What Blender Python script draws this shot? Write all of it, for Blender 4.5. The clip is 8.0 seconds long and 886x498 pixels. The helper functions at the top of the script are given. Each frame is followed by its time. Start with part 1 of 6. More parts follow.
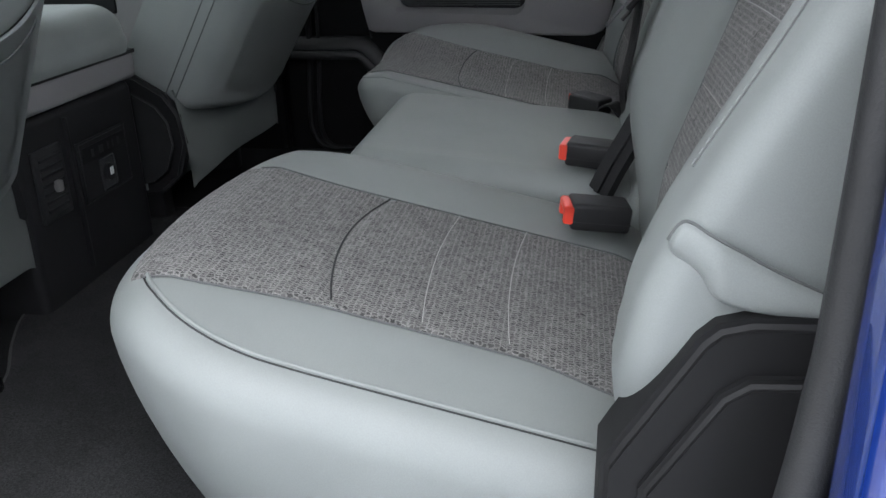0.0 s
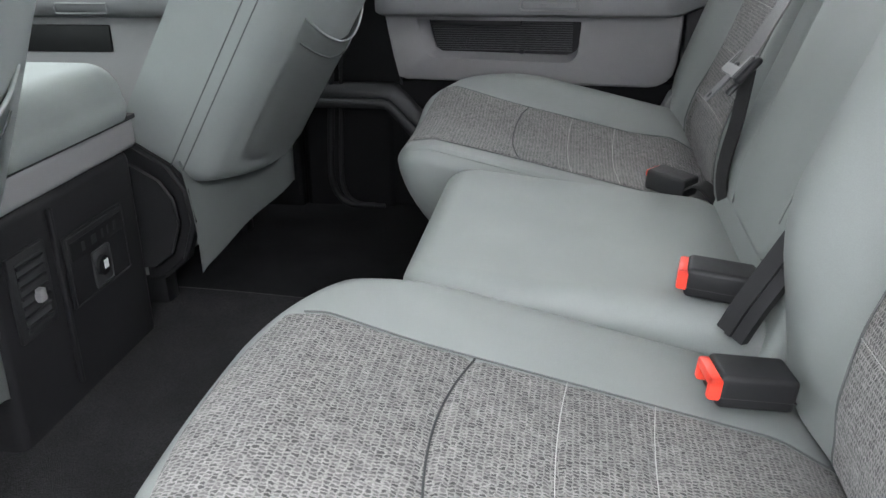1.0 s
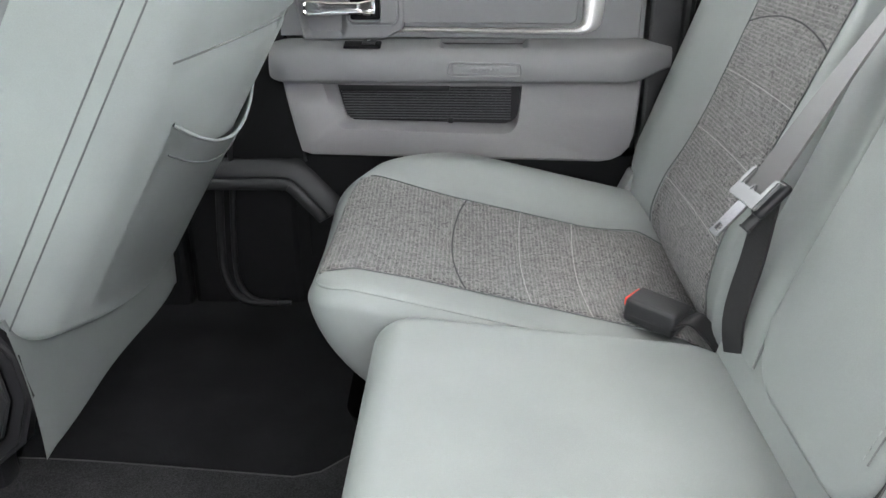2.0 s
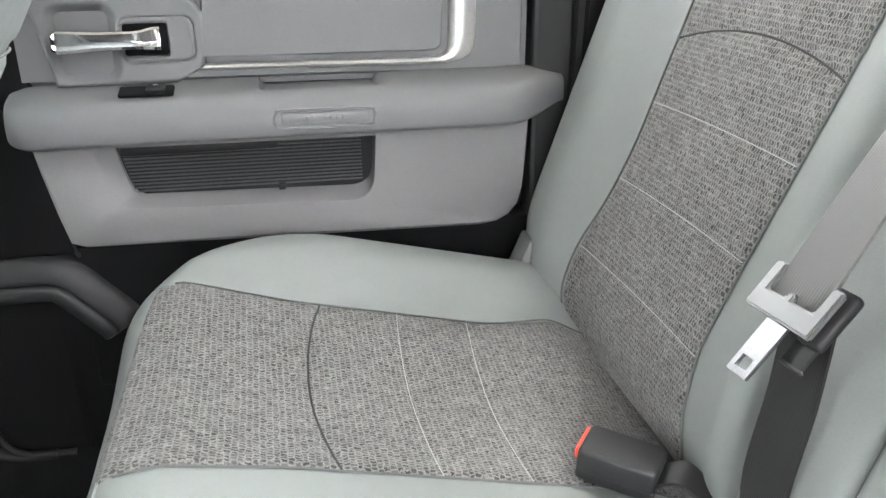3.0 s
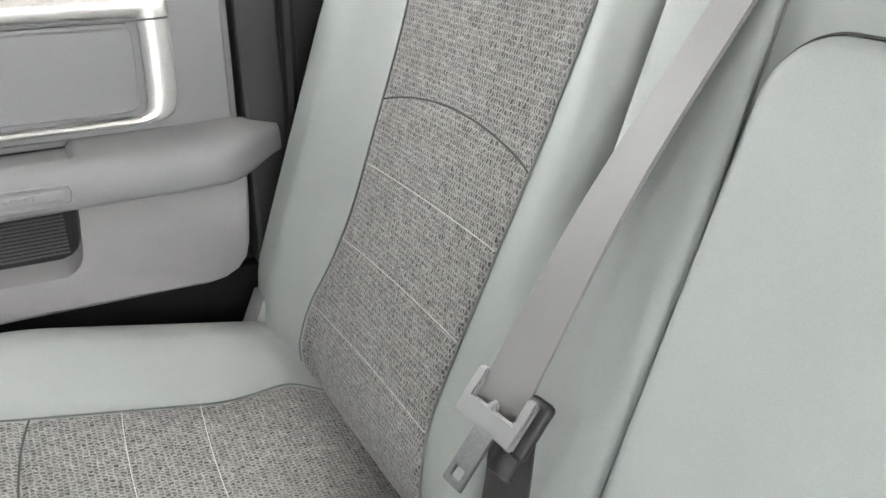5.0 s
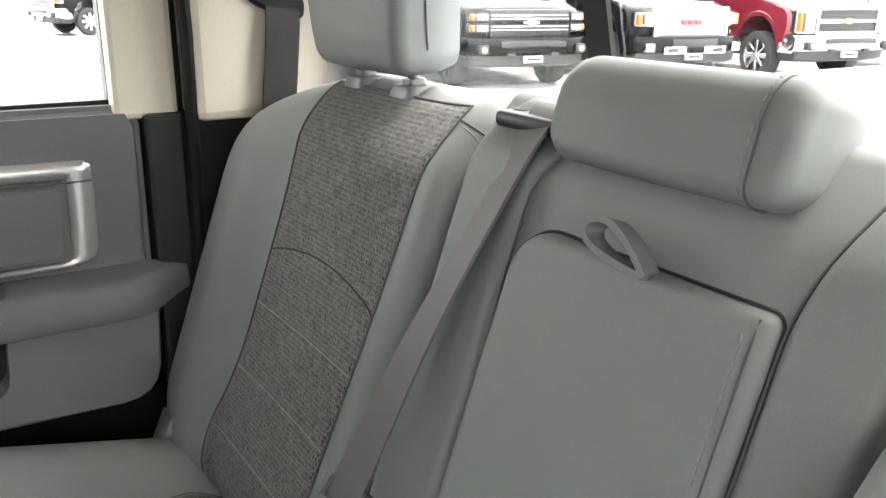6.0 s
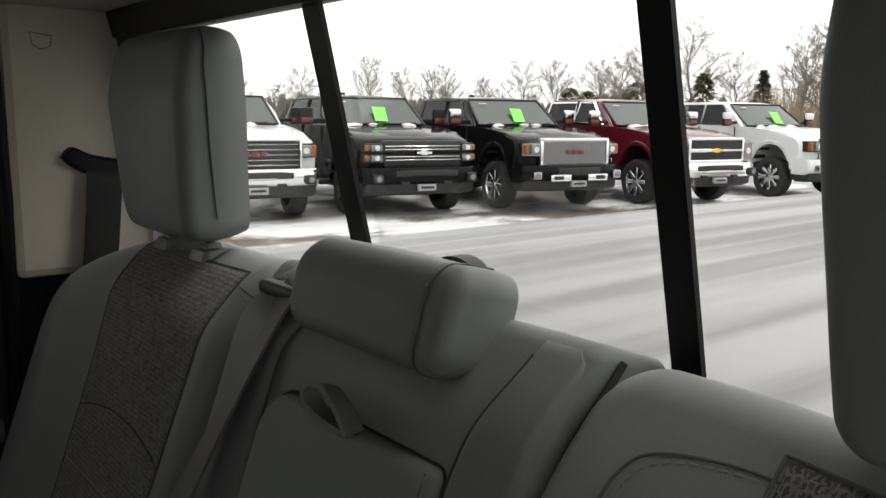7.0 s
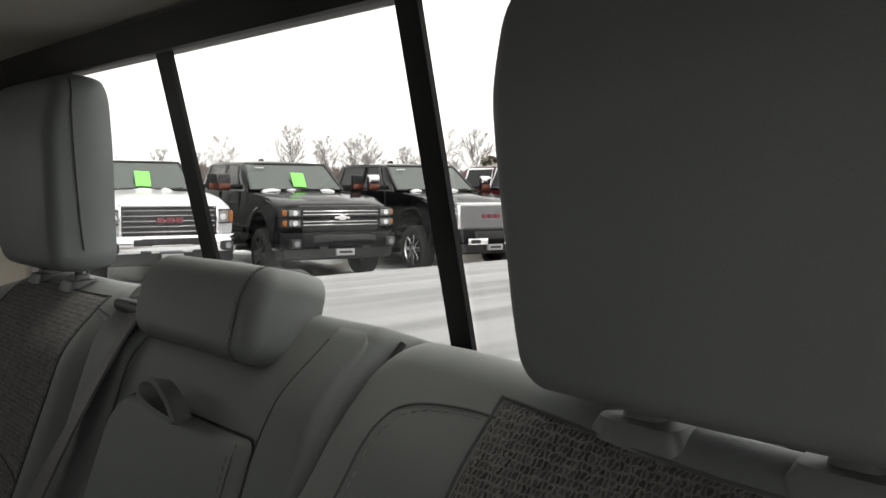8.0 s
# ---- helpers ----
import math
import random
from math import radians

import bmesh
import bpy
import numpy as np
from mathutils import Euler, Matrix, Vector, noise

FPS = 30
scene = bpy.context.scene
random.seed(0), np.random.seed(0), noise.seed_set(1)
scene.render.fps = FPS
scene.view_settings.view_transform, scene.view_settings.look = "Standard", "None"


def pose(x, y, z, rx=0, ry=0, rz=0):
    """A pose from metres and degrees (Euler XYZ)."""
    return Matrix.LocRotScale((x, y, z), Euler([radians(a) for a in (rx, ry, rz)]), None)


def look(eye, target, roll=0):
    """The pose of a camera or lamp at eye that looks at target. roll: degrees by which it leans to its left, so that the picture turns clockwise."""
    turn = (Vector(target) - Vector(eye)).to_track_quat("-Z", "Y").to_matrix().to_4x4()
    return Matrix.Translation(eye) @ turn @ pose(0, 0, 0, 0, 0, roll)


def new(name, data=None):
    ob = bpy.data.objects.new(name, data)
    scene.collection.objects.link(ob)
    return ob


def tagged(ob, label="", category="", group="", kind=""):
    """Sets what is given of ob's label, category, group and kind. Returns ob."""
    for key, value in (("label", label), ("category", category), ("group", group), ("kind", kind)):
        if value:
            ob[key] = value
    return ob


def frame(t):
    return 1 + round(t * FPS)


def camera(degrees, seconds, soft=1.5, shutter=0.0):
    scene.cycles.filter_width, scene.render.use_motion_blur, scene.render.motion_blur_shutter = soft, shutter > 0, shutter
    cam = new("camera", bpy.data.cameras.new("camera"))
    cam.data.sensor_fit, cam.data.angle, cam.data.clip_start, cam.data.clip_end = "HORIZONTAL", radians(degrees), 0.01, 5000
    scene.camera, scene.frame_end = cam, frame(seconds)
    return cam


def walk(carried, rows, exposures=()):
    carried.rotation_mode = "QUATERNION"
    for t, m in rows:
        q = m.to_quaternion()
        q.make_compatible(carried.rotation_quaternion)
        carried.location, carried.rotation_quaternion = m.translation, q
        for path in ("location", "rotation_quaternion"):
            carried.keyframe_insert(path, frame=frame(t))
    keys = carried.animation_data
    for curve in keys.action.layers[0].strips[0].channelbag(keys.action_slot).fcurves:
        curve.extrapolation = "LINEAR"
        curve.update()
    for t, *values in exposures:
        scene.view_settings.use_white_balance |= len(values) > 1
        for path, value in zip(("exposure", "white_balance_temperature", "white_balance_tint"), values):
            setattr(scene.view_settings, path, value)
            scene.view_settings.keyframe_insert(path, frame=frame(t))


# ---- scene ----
cam = camera(55.9, 8.0)
METRES, EYE, TILT, LEAN, TURN = 2.2, 1.54, -22.5, 1.5, 8.7
ROWS = [
    (0.0, 0.0, 0.0, 0.0, 0.0, 0.0, -0.0),
    (0.5, -0.0474, 0.0523, 0.0169, -0.01, 0.42, -0.49),
    (1.0, -0.0456, 0.1087, 0.0706, -0.55, 0.27, -0.63),
    (1.2, -0.0475, 0.1407, 0.0951, -1.16, 0.09, -0.73),
    (2.3, -0.0596, 0.2937, 0.1873, -11.56, -0.51, 3.66),
    (2.5, -0.0603, 0.3282, 0.2014, -15.04, -0.51, 5.29),
    (3.0, -0.041, 0.4169, 0.2163, -19.13, 0.13, 6.82),
    (3.5, -0.0132, 0.494, 0.2198, -24.04, -1.17, 8.44),
    (4.0, 0.0017, 0.5285, 0.2242, -30.97, -3.61, 10.51),
    (4.5, -0.0013, 0.4759, 0.2517, -34.4, -5.21, 11.7),
    (4.7, -0.0034, 0.4476, 0.2577, -34.7, -5.39, 12.04),
    (5.8, -0.0241, 0.3345, 0.2793, -38.51, -2.23, 13.11),
    (6.0, -0.027, 0.3173, 0.2763, -39.47, 0.67, 13.16),
    (6.5, -0.0141, 0.2788, 0.2719, -41.94, 4.93, 13.93),
    (7.0, -0.0061, 0.2423, 0.274, -45.88, 7.49, 14.99),
    (7.5, -0.0105, 0.2162, 0.2569, -49.23, 9.65, 15.89),
    (8.0, -0.0171, 0.1857, 0.2328, -51.04, 10.66, 16.56),
]
EXPOSURES = [(0.0, 2.20, 6150, 10), (0.5, 2.72, 6240, 10), (1.0, 3.38, 6310, 10), (2.5, 4.42, 6530, 10), (3.0, 4.62, 6600, 10), (3.5, 4.70, 6680, 10), (4.0, 4.72, 6680, 10), (4.5, 4.87, 6690, 10), (5.8, 3.60, 6870, 10), (6.5, 1.80, 6920, 10), (7.0, 0.44, 6940, 10), (7.5, 0.28, 6920, 10), (8.0, 0.55, 6950, 10)]
walk(cam, [(t, pose(0, -1.232, EYE, TILT, LEAN, TURN) @ pose(METRES * x, METRES * y, METRES * z, 90 + pitch, roll, yaw)) for t, x, y, z, yaw, pitch, roll in ROWS], EXPOSURES)

# ---- world and sun: an overcast winter day ----
world = bpy.data.worlds.new("world")
scene.world = world
world.use_nodes = True
wn = world.node_tree.nodes
wl = world.node_tree.links
sky = wn.new("ShaderNodeTexSky")
sky.sky_type = "NISHITA"
sky.sun_disc = False
sky.sun_elevation = radians(70)
sky.sun_rotation = radians(119)
sky.air_density, sky.dust_density, sky.ozone_density = 1.0, 6.0, 1.0
grey = wn.new("ShaderNodeHueSaturation")
grey.inputs["Saturation"].default_value = 0.12
wl.new(sky.outputs["Color"], grey.inputs["Color"])
cloud_mix = wn.new("ShaderNodeMix")
cloud_mix.data_type = "RGBA"
cloud_mix.inputs["Factor"].default_value = 0.75
cloud_mix.inputs["B"].default_value = (10.0, 10.1, 10.3, 1)
wl.new(grey.outputs["Color"], cloud_mix.inputs["A"])
wl.new(cloud_mix.outputs["Result"], wn["Background"].inputs["Color"])
wn["Background"].inputs["Strength"].default_value = 0.15
sun = new("sun", bpy.data.lights.new("sun", "SUN"))
sun.data.energy = 0.8
sun.data.angle = radians(32)
sun.data.color = (1.0, 0.97, 0.93)
sun.matrix_world = look((0, 0, 30), (-9, 5, 0))

# ---- materials ----


def material(name, colour, rough=0.6, metal=0.0, grain=0.0, scale=200.0, bump=0.0, bump_scale=None, coat=0.0, wear=0.0, wear_scale=6.0, emit=None, spec=0.5):
    """A principled surface with fine grain, broad wear and a small relief, in object coordinates."""
    m = bpy.data.materials.new(name)
    m.use_nodes = True
    n, l = m.node_tree.nodes, m.node_tree.links
    p = n["Principled BSDF"]
    p.inputs["Base Color"].default_value = (*colour, 1)
    p.inputs["Roughness"].default_value = rough
    p.inputs["Metallic"].default_value = metal
    p.inputs["Coat Weight"].default_value = coat
    p.inputs["Specular IOR Level"].default_value = spec
    if emit:
        p.inputs["Emission Color"].default_value = (*emit[0], 1)
        p.inputs["Emission Strength"].default_value = emit[1]
    tc = n.new("ShaderNodeTexCoord")
    out = None
    if grain or wear:
        col = n.new("ShaderNodeRGB")
        col.outputs[0].default_value = (*colour, 1)
        out = col.outputs[0]
        for amount, sc in ((grain, scale), (wear, wear_scale)):
            if amount:
                t = n.new("ShaderNodeTexNoise")
                t.inputs["Scale"].default_value = sc
                t.inputs["Detail"].default_value = 4
                l.new(tc.outputs["Object"], t.inputs["Vector"])
                r = n.new("ShaderNodeMapRange")
                r.inputs["From Min"].default_value, r.inputs["From Max"].default_value = 0.25, 0.75
                r.inputs["To Min"].default_value, r.inputs["To Max"].default_value = 1 - amount, 1 + amount
                l.new(t.outputs["Fac"], r.inputs["Value"])
                mx = n.new("ShaderNodeMix")
                mx.data_type, mx.blend_type = "RGBA", "MULTIPLY"
                mx.inputs["Factor"].default_value = 1
                l.new(out, mx.inputs["A"])
                l.new(r.outputs["Result"], mx.inputs["B"])
                out = mx.outputs["Result"]
        l.new(out, p.inputs["Base Color"])
    if bump:
        t = n.new("ShaderNodeTexNoise")
        t.inputs["Scale"].default_value = bump_scale or scale
        t.inputs["Detail"].default_value = 3
        l.new(tc.outputs["Object"], t.inputs["Vector"])
        b = n.new("ShaderNodeBump")
        b.inputs["Strength"].default_value = bump
        b.inputs["Distance"].default_value = 0.002
        l.new(t.outputs["Fac"], b.inputs["Height"])
        l.new(b.outputs["Normal"], p.inputs["Normal"])
    return m


def woven(name, dark, light):
    """Seat cloth: a light ground with short dark dashes in staggered rows, fine fibres and a coarser mottling."""
    m = bpy.data.materials.new(name)
    m.use_nodes = True
    n, l = m.node_tree.nodes, m.node_tree.links
    p = n["Principled BSDF"]
    p.inputs["Roughness"].default_value = 0.9
    p.inputs["Specular IOR Level"].default_value = 0.2
    p.inputs["Sheen Weight"].default_value = 0.12
    tc = n.new("ShaderNodeTexCoord")
    wob = n.new("ShaderNodeTexNoise")
    wob.inputs["Scale"].default_value = 210
    l.new(tc.outputs["Object"], wob.inputs["Vector"])
    wsc = n.new("ShaderNodeVectorMath")
    wsc.operation = "SCALE"
    wsc.inputs["Scale"].default_value = 0.0062
    l.new(wob.outputs["Color"], wsc.inputs[0])
    add = n.new("ShaderNodeVectorMath")
    l.new(tc.outputs["Object"], add.inputs[0])
    l.new(wsc.outputs["Vector"], add.inputs[1])
    flat = n.new("ShaderNodeVectorMath")
    flat.operation = "MULTIPLY"
    flat.inputs[1].default_value = (1, 1, 0)
    l.new(add.outputs["Vector"], flat.inputs[0])
    br = n.new("ShaderNodeTexBrick")
    br.offset = 0.5
    br.inputs["Color1"].default_value = (*dark, 1)
    br.inputs["Color2"].default_value = (*[(a * 0.50 + b * 0.50) for a, b in zip(dark, light)], 1)
    br.inputs["Mortar"].default_value = (*light, 1)
    br.inputs["Scale"].default_value = 1.0
    br.inputs["Mortar Size"].default_value = 0.00105
    br.inputs["Mortar Smooth"].default_value = 0.75
    br.inputs["Brick Width"].default_value = 0.0038
    br.inputs["Row Height"].default_value = 0.0055
    l.new(flat.outputs["Vector"], br.inputs["Vector"])
    out = br.outputs["Color"]
    stretch = n.new("ShaderNodeMapping")
    stretch.inputs["Scale"].default_value = (900, 260, 300)
    l.new(tc.outputs["Object"], stretch.inputs["Vector"])
    for source, sc, lo, hi in ((stretch.outputs["Vector"], 1.0, 0.76, 1.24), (tc.outputs["Object"], 110, 0.78, 1.22), (tc.outputs["Object"], 9, 0.93, 1.07)):
        mot = n.new("ShaderNodeTexNoise")
        mot.inputs["Scale"].default_value = sc
        mot.inputs["Detail"].default_value = 3
        l.new(source, mot.inputs["Vector"])
        r = n.new("ShaderNodeMapRange")
        r.inputs["From Min"].default_value, r.inputs["From Max"].default_value = 0.3, 0.7
        r.inputs["To Min"].default_value, r.inputs["To Max"].default_value = lo, hi
        l.new(mot.outputs["Fac"], r.inputs["Value"])
        mx = n.new("ShaderNodeMix")
        mx.data_type, mx.blend_type = "RGBA", "MULTIPLY"
        mx.inputs["Factor"].default_value = 1
        l.new(out, mx.inputs["A"])
        l.new(r.outputs["Result"], mx.inputs["B"])
        out = mx.outputs["Result"]
    l.new(out, p.inputs["Base Color"])
    b = n.new("ShaderNodeBump")
    b.inputs["Strength"].default_value = 0.5
    b.inputs["Distance"].default_value = 0.0010
    l.new(br.outputs["Fac"], b.inputs["Height"])
    l.new(b.outputs["Normal"], p.inputs["Normal"])
    return m


def webbing(name, colour):
    """Seat-belt webbing: fine ribs along the strap, in UV."""
    m = material(name, colour, 0.55, spec=0.4)
    n, l = m.node_tree.nodes, m.node_tree.links
    p = n["Principled BSDF"]
    uv = n.new("ShaderNodeTexCoord")
    w = n.new("ShaderNodeTexWave")
    w.bands_direction = "X"
    w.inputs["Scale"].default_value = 6.0
    w.inputs["Distortion"].default_value = 0.15
    l.new(uv.outputs["UV"], w.inputs["Vector"])
    r = n.new("ShaderNodeMapRange")
    r.inputs["To Min"].default_value, r.inputs["To Max"].default_value = 0.965, 1.025
    l.new(w.outputs["Fac"], r.inputs["Value"])
    mx = n.new("ShaderNodeMix")
    mx.data_type, mx.blend_type = "RGBA", "MULTIPLY"
    mx.inputs["Factor"].default_value = 1
    mx.inputs["A"].default_value = (*colour, 1)
    l.new(r.outputs["Result"], mx.inputs["B"])
    l.new(mx.outputs["Result"], p.inputs["Base Color"])
    b = n.new("ShaderNodeBump")
    b.inputs["Strength"].default_value = 0.2
    b.inputs["Distance"].default_value = 0.0006
    l.new(w.outputs["Fac"], b.inputs["Height"])
    l.new(b.outputs["Normal"], p.inputs["Normal"])
    return m


def glass(name, tint=(1, 1, 1)):
    """Thin clear pane: mostly clear, with a mirror's share by angle."""
    m = bpy.data.materials.new(name)
    m.use_nodes = True
    n, l = m.node_tree.nodes, m.node_tree.links
    n.remove(n["Principled BSDF"])
    tr = n.new("ShaderNodeBsdfTransparent")
    tr.inputs["Color"].default_value = (*tint, 1)
    gl = n.new("ShaderNodeBsdfGlossy")
    gl.inputs["Roughness"].default_value = 0.02
    fr = n.new("ShaderNodeFresnel")
    fr.inputs["IOR"].default_value = 1.45
    ms = n.new("ShaderNodeMixShader")
    half = n.new("ShaderNodeMath")
    half.operation = "MULTIPLY"
    half.inputs[1].default_value = 0.12
    l.new(fr.outputs["Fac"], half.inputs[0])
    l.new(half.outputs["Value"], ms.inputs["Fac"])
    l.new(tr.outputs["BSDF"], ms.inputs[1])
    l.new(gl.outputs["BSDF"], ms.inputs[2])
    l.new(ms.outputs["Shader"], n["Material Output"].inputs["Surface"])
    return m


VINYL = material("grey_vinyl", (0.182, 0.194, 0.190), 0.58, grain=0.06, scale=900, bump=0.14, bump_scale=1400, wear=0.06, wear_scale=9, spec=0.36)
# the grey vinyl made paler, for the brighter light on front seats and lid
FRONTVINYL = material("lightened_grey_vinyl", (0.205, 0.220, 0.216), 0.56, grain=0.06, scale=900, bump=0.14, bump_scale=1400, wear=0.06, wear_scale=9, spec=0.4)
KICK = material("matt_black_plastic", (0.0045, 0.0045, 0.005), 0.7, grain=0.15, scale=500, bump=0.15, bump_scale=700, wear=0.25, wear_scale=9, spec=0.12)
LATCH = material("grey_latch_plastic", (0.085, 0.086, 0.088), 0.38, grain=0.05, scale=600)
GUIDE = material("mid_grey_plastic", (0.14, 0.143, 0.142), 0.42, grain=0.05, scale=600)
COVER = material("grained_charcoal_plastic", (0.016, 0.0163, 0.0172), 0.5, grain=0.15, scale=500, bump=0.2, bump_scale=700, wear=0.15, wear_scale=9, spec=0.4)
CLOTH = woven("woven_cloth", (0.034, 0.0334, 0.0328), (0.165, 0.160, 0.155))
THREAD = material("grey_thread", (0.225, 0.235, 0.232), 0.8)
PALETHREAD = material("pale_thread", (0.29, 0.285, 0.275), 0.8)
# near-black for creases, gaps and openings: their shade is put into the colour
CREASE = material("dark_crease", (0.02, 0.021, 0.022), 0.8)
SEAM = material("seam_shadow_thread", (0.085, 0.09, 0.09), 0.8)
TRIMGREY = material("charcoal_plastic", (0.022, 0.0225, 0.024), 0.55, grain=0.1, scale=600, bump=0.12, bump_scale=900, wear=0.15, wear_scale=8, spec=0.3)
DOOR_GREY = material("grey_door_plastic", (0.205, 0.200, 0.205), 0.58, grain=0.06, scale=700, bump=0.12, bump_scale=900, wear=0.04)
DOOR_SOFT = material("slate_soft_plastic", (0.140, 0.141, 0.144), 0.58, grain=0.06, scale=700, bump=0.12, bump_scale=900, wear=0.04)
BLACK = material("black_plastic", (0.014, 0.014, 0.015), 0.5, grain=0.1, scale=600, bump=0.1, bump_scale=900, wear=0.2, wear_scale=8, spec=0.22)
RUBBER = material("black_rubber", (0.007, 0.007, 0.0075), 0.6, bump=0.05, wear=0.15, spec=0.25)
BEIGE = material("beige_pillar_plastic", (0.72, 0.66, 0.55), 0.6, grain=0.04, scale=500, bump=0.08, bump_scale=800)
HEADLINER = material("grey_headliner", (0.42, 0.39, 0.34), 0.95, grain=0.1, scale=900, bump=0.2, bump_scale=1200)
CARPET = material("black_carpet", (0.012, 0.012, 0.013), 0.95, spec=0.1, grain=0.5, scale=700, bump=0.8, bump_scale=900, wear=0.3, wear_scale=12)
CHROME = material("chrome", (0.75, 0.75, 0.76), 0.08, 1.0)
SATIN = material("satin_silver", (0.60, 0.59, 0.58), 0.30, 0.7, grain=0.06, scale=300, wear=0.04)
WINDOWBLACK = material("black_window_seal", (0.006, 0.006, 0.0065), 0.55, wear=0.1, wear_scale=20, spec=0.25)
STEEL = material("steel", (0.15, 0.15, 0.155), 0.34, 1.0, grain=0.15, scale=400)
RED = material("red_button", (0.75, 0.06, 0.035), 0.4)
BELT_BLACK = webbing("black_webbing", (0.012, 0.0115, 0.012))
BELT_GREY = webbing("grey_webbing", (0.104, 0.101, 0.101))
GLASS = glass("clear_glass", (0.96, 0.97, 0.97))
TINTED = glass("tinted_glass", (0.72, 0.75, 0.74))
# darkened only to weaken the light that comes in from the front
SHADED = glass("light_cutting_glass", (0.30, 0.32, 0.31))
BLUE = material("blue_paint", (0.005, 0.024, 0.165), 0.25, 0.2, coat=1.0)
# for the added wall outside the open door; its tone sets the bounced light
LIGHTWALL = material("pale_light_wall", (0.36, 0.37, 0.38), 0.4, wear=0.08)
GREYTAG = material("pale_lettering", (0.165, 0.166, 0.170), 0.38)
MATGREY = material("charcoal_mat", (0.025, 0.025, 0.026), 0.95, spec=0.1, grain=0.6, scale=500, bump=0.9, bump_scale=700, wear=0.25, wear_scale=14)
RIB = material("ribbed_grey_plastic", (0.062, 0.063, 0.066), 0.42, spec=0.5)
BINDING = material("grey_mat_binding", (0.050, 0.050, 0.051), 0.85, spec=0.2, grain=0.3, scale=900)
GLOSSBLACK = material("gloss_black_metal", (0.008, 0.008, 0.009), 0.16, spec=0.6, wear=0.2, wear_scale=30)
WHITE_INK = material("white_marking", (0.6, 0.6, 0.6), 0.5)

# ---- mesh helpers ----
U = 1.1  # the cab is drawn in units of 1.1 m


def link(name, bm, mat, parent=None, label="", unit=U, smooth=True, matrix=None):
    """Links a bmesh as one mesh object; parts hang under their parent."""
    if unit != 1:
        bmesh.ops.scale(bm, vec=(unit, unit, unit), verts=bm.verts)
    bmesh.ops.recalc_face_normals(bm, faces=bm.faces) if smooth != "keep" else None
    me = bpy.data.meshes.new(name)
    bm.to_mesh(me)
    bm.free()
    for mt in (mat if isinstance(mat, (list, tuple)) else [mat]):
        me.materials.append(mt)
    if smooth:
        me.polygons.foreach_set("use_smooth", [True] * len(me.polygons))
        me.set_sharp_from_angle(angle=radians(40))
    ob = new(name, me)
    if parent:
        ob.parent = parent
    if matrix is not None:
        ob.matrix_basis = scaled(matrix, unit)
    if label:
        ob["label"] = label
    return ob


def scaled(m, unit):
    m = m.copy()
    m.translation = m.translation * unit
    return m


def part(name, bm, mat, parent, label="", unit=U, smooth=True, matrix=None):
    return link(name, bm, mat, parent, label, unit, smooth, matrix)


def empty(name, m, label, category, group="", unit=U):
    e = new(name)
    e.matrix_basis = scaled(m, unit)
    e.empty_display_size = 0.1
    return tagged(e, label, category, group)


def box(bm, lo, hi, bevel=0.0, seg=2, m=None):
    """A box between two corners with rounded edges, added to bm."""
    lo, hi = Vector(lo), Vector(hi)
    r = bmesh.ops.create_cube(bm, size=1)
    vs = r["verts"]
    bmesh.ops.scale(bm, vec=hi - lo, verts=vs)
    bmesh.ops.translate(bm, vec=(lo + hi) / 2, verts=vs)
    if bevel:
        es = list({e for v in vs for e in v.link_edges})
        res = bmesh.ops.bevel(bm, geom=es, offset=bevel, segments=seg, affect="EDGES", profile=0.5)
        vs = list({v for f in res["faces"] for v in f.verts} | {v for v in vs if v.is_valid})
    if m is not None:
        bmesh.ops.transform(bm, matrix=m, verts=vs)
    return bm


def boxed(lo, hi, bevel=0.0, seg=2, m=None):
    return box(bmesh.new(), lo, hi, bevel, seg, m)


def cyl(bm, a, b, r0, r1=None, n=16, caps=True):
    """A round bar from a to b."""
    a, b = Vector(a), Vector(b)
    d = b - a
    q = d.to_track_quat("Z", "Y").to_matrix().to_4x4()
    m = Matrix.Translation((a + b) / 2) @ q
    bmesh.ops.create_cone(bm, cap_ends=caps, segments=n, radius1=r0, radius2=r0 if r1 is None else r1, depth=d.length, matrix=m)
    return bm


def sheet(fn, nu, nv, bm=None, wrap_u=False):
    """A grid of quads through fn(u, v), u and v from 0 to 1."""
    bm = bm or bmesh.new()
    rows = []
    for i in range(nu + (0 if wrap_u else 1)):
        rows.append([bm.verts.new(fn(i / nu, j / nv)) for j in range(nv + 1)])
    for i in range(nu):
        a, b = rows[i], rows[(i + 1) % len(rows)]
        for j in range(nv):
            bm.faces.new((a[j], b[j], b[j + 1], a[j + 1]))
    return bm


def tube(points, r, n=8, bm=None, closed=False):
    """A round cord through points."""
    bm = bm or bmesh.new()
    ps = [Vector(p) for p in points]
    rings = []
    up = None
    for i, p in enumerate(ps):
        a = ps[i - 1] if (i or closed) else p
        b = ps[(i + 1) % len(ps)] if (i < len(ps) - 1 or closed) else p
        d = (b - a).normalized()
        if up is None:
            up = d.orthogonal().normalized()
        up = (up - d * up.dot(d)).normalized()
        w = d.cross(up)
        rings.append([bm.verts.new(p + (up * math.cos(t) + w * math.sin(t)) * r) for t in [2 * math.pi * k / n for k in range(n)]])
    for i in range(len(rings) - (0 if closed else 1)):
        a, b = rings[i], rings[(i + 1) % len(rings)]
        for k in range(n):
            bm.faces.new((a[k], a[(k + 1) % n], b[(k + 1) % n], b[k]))
    if not closed:
        bm.faces.new(rings[0][::-1])
        bm.faces.new(rings[-1])
    return bm


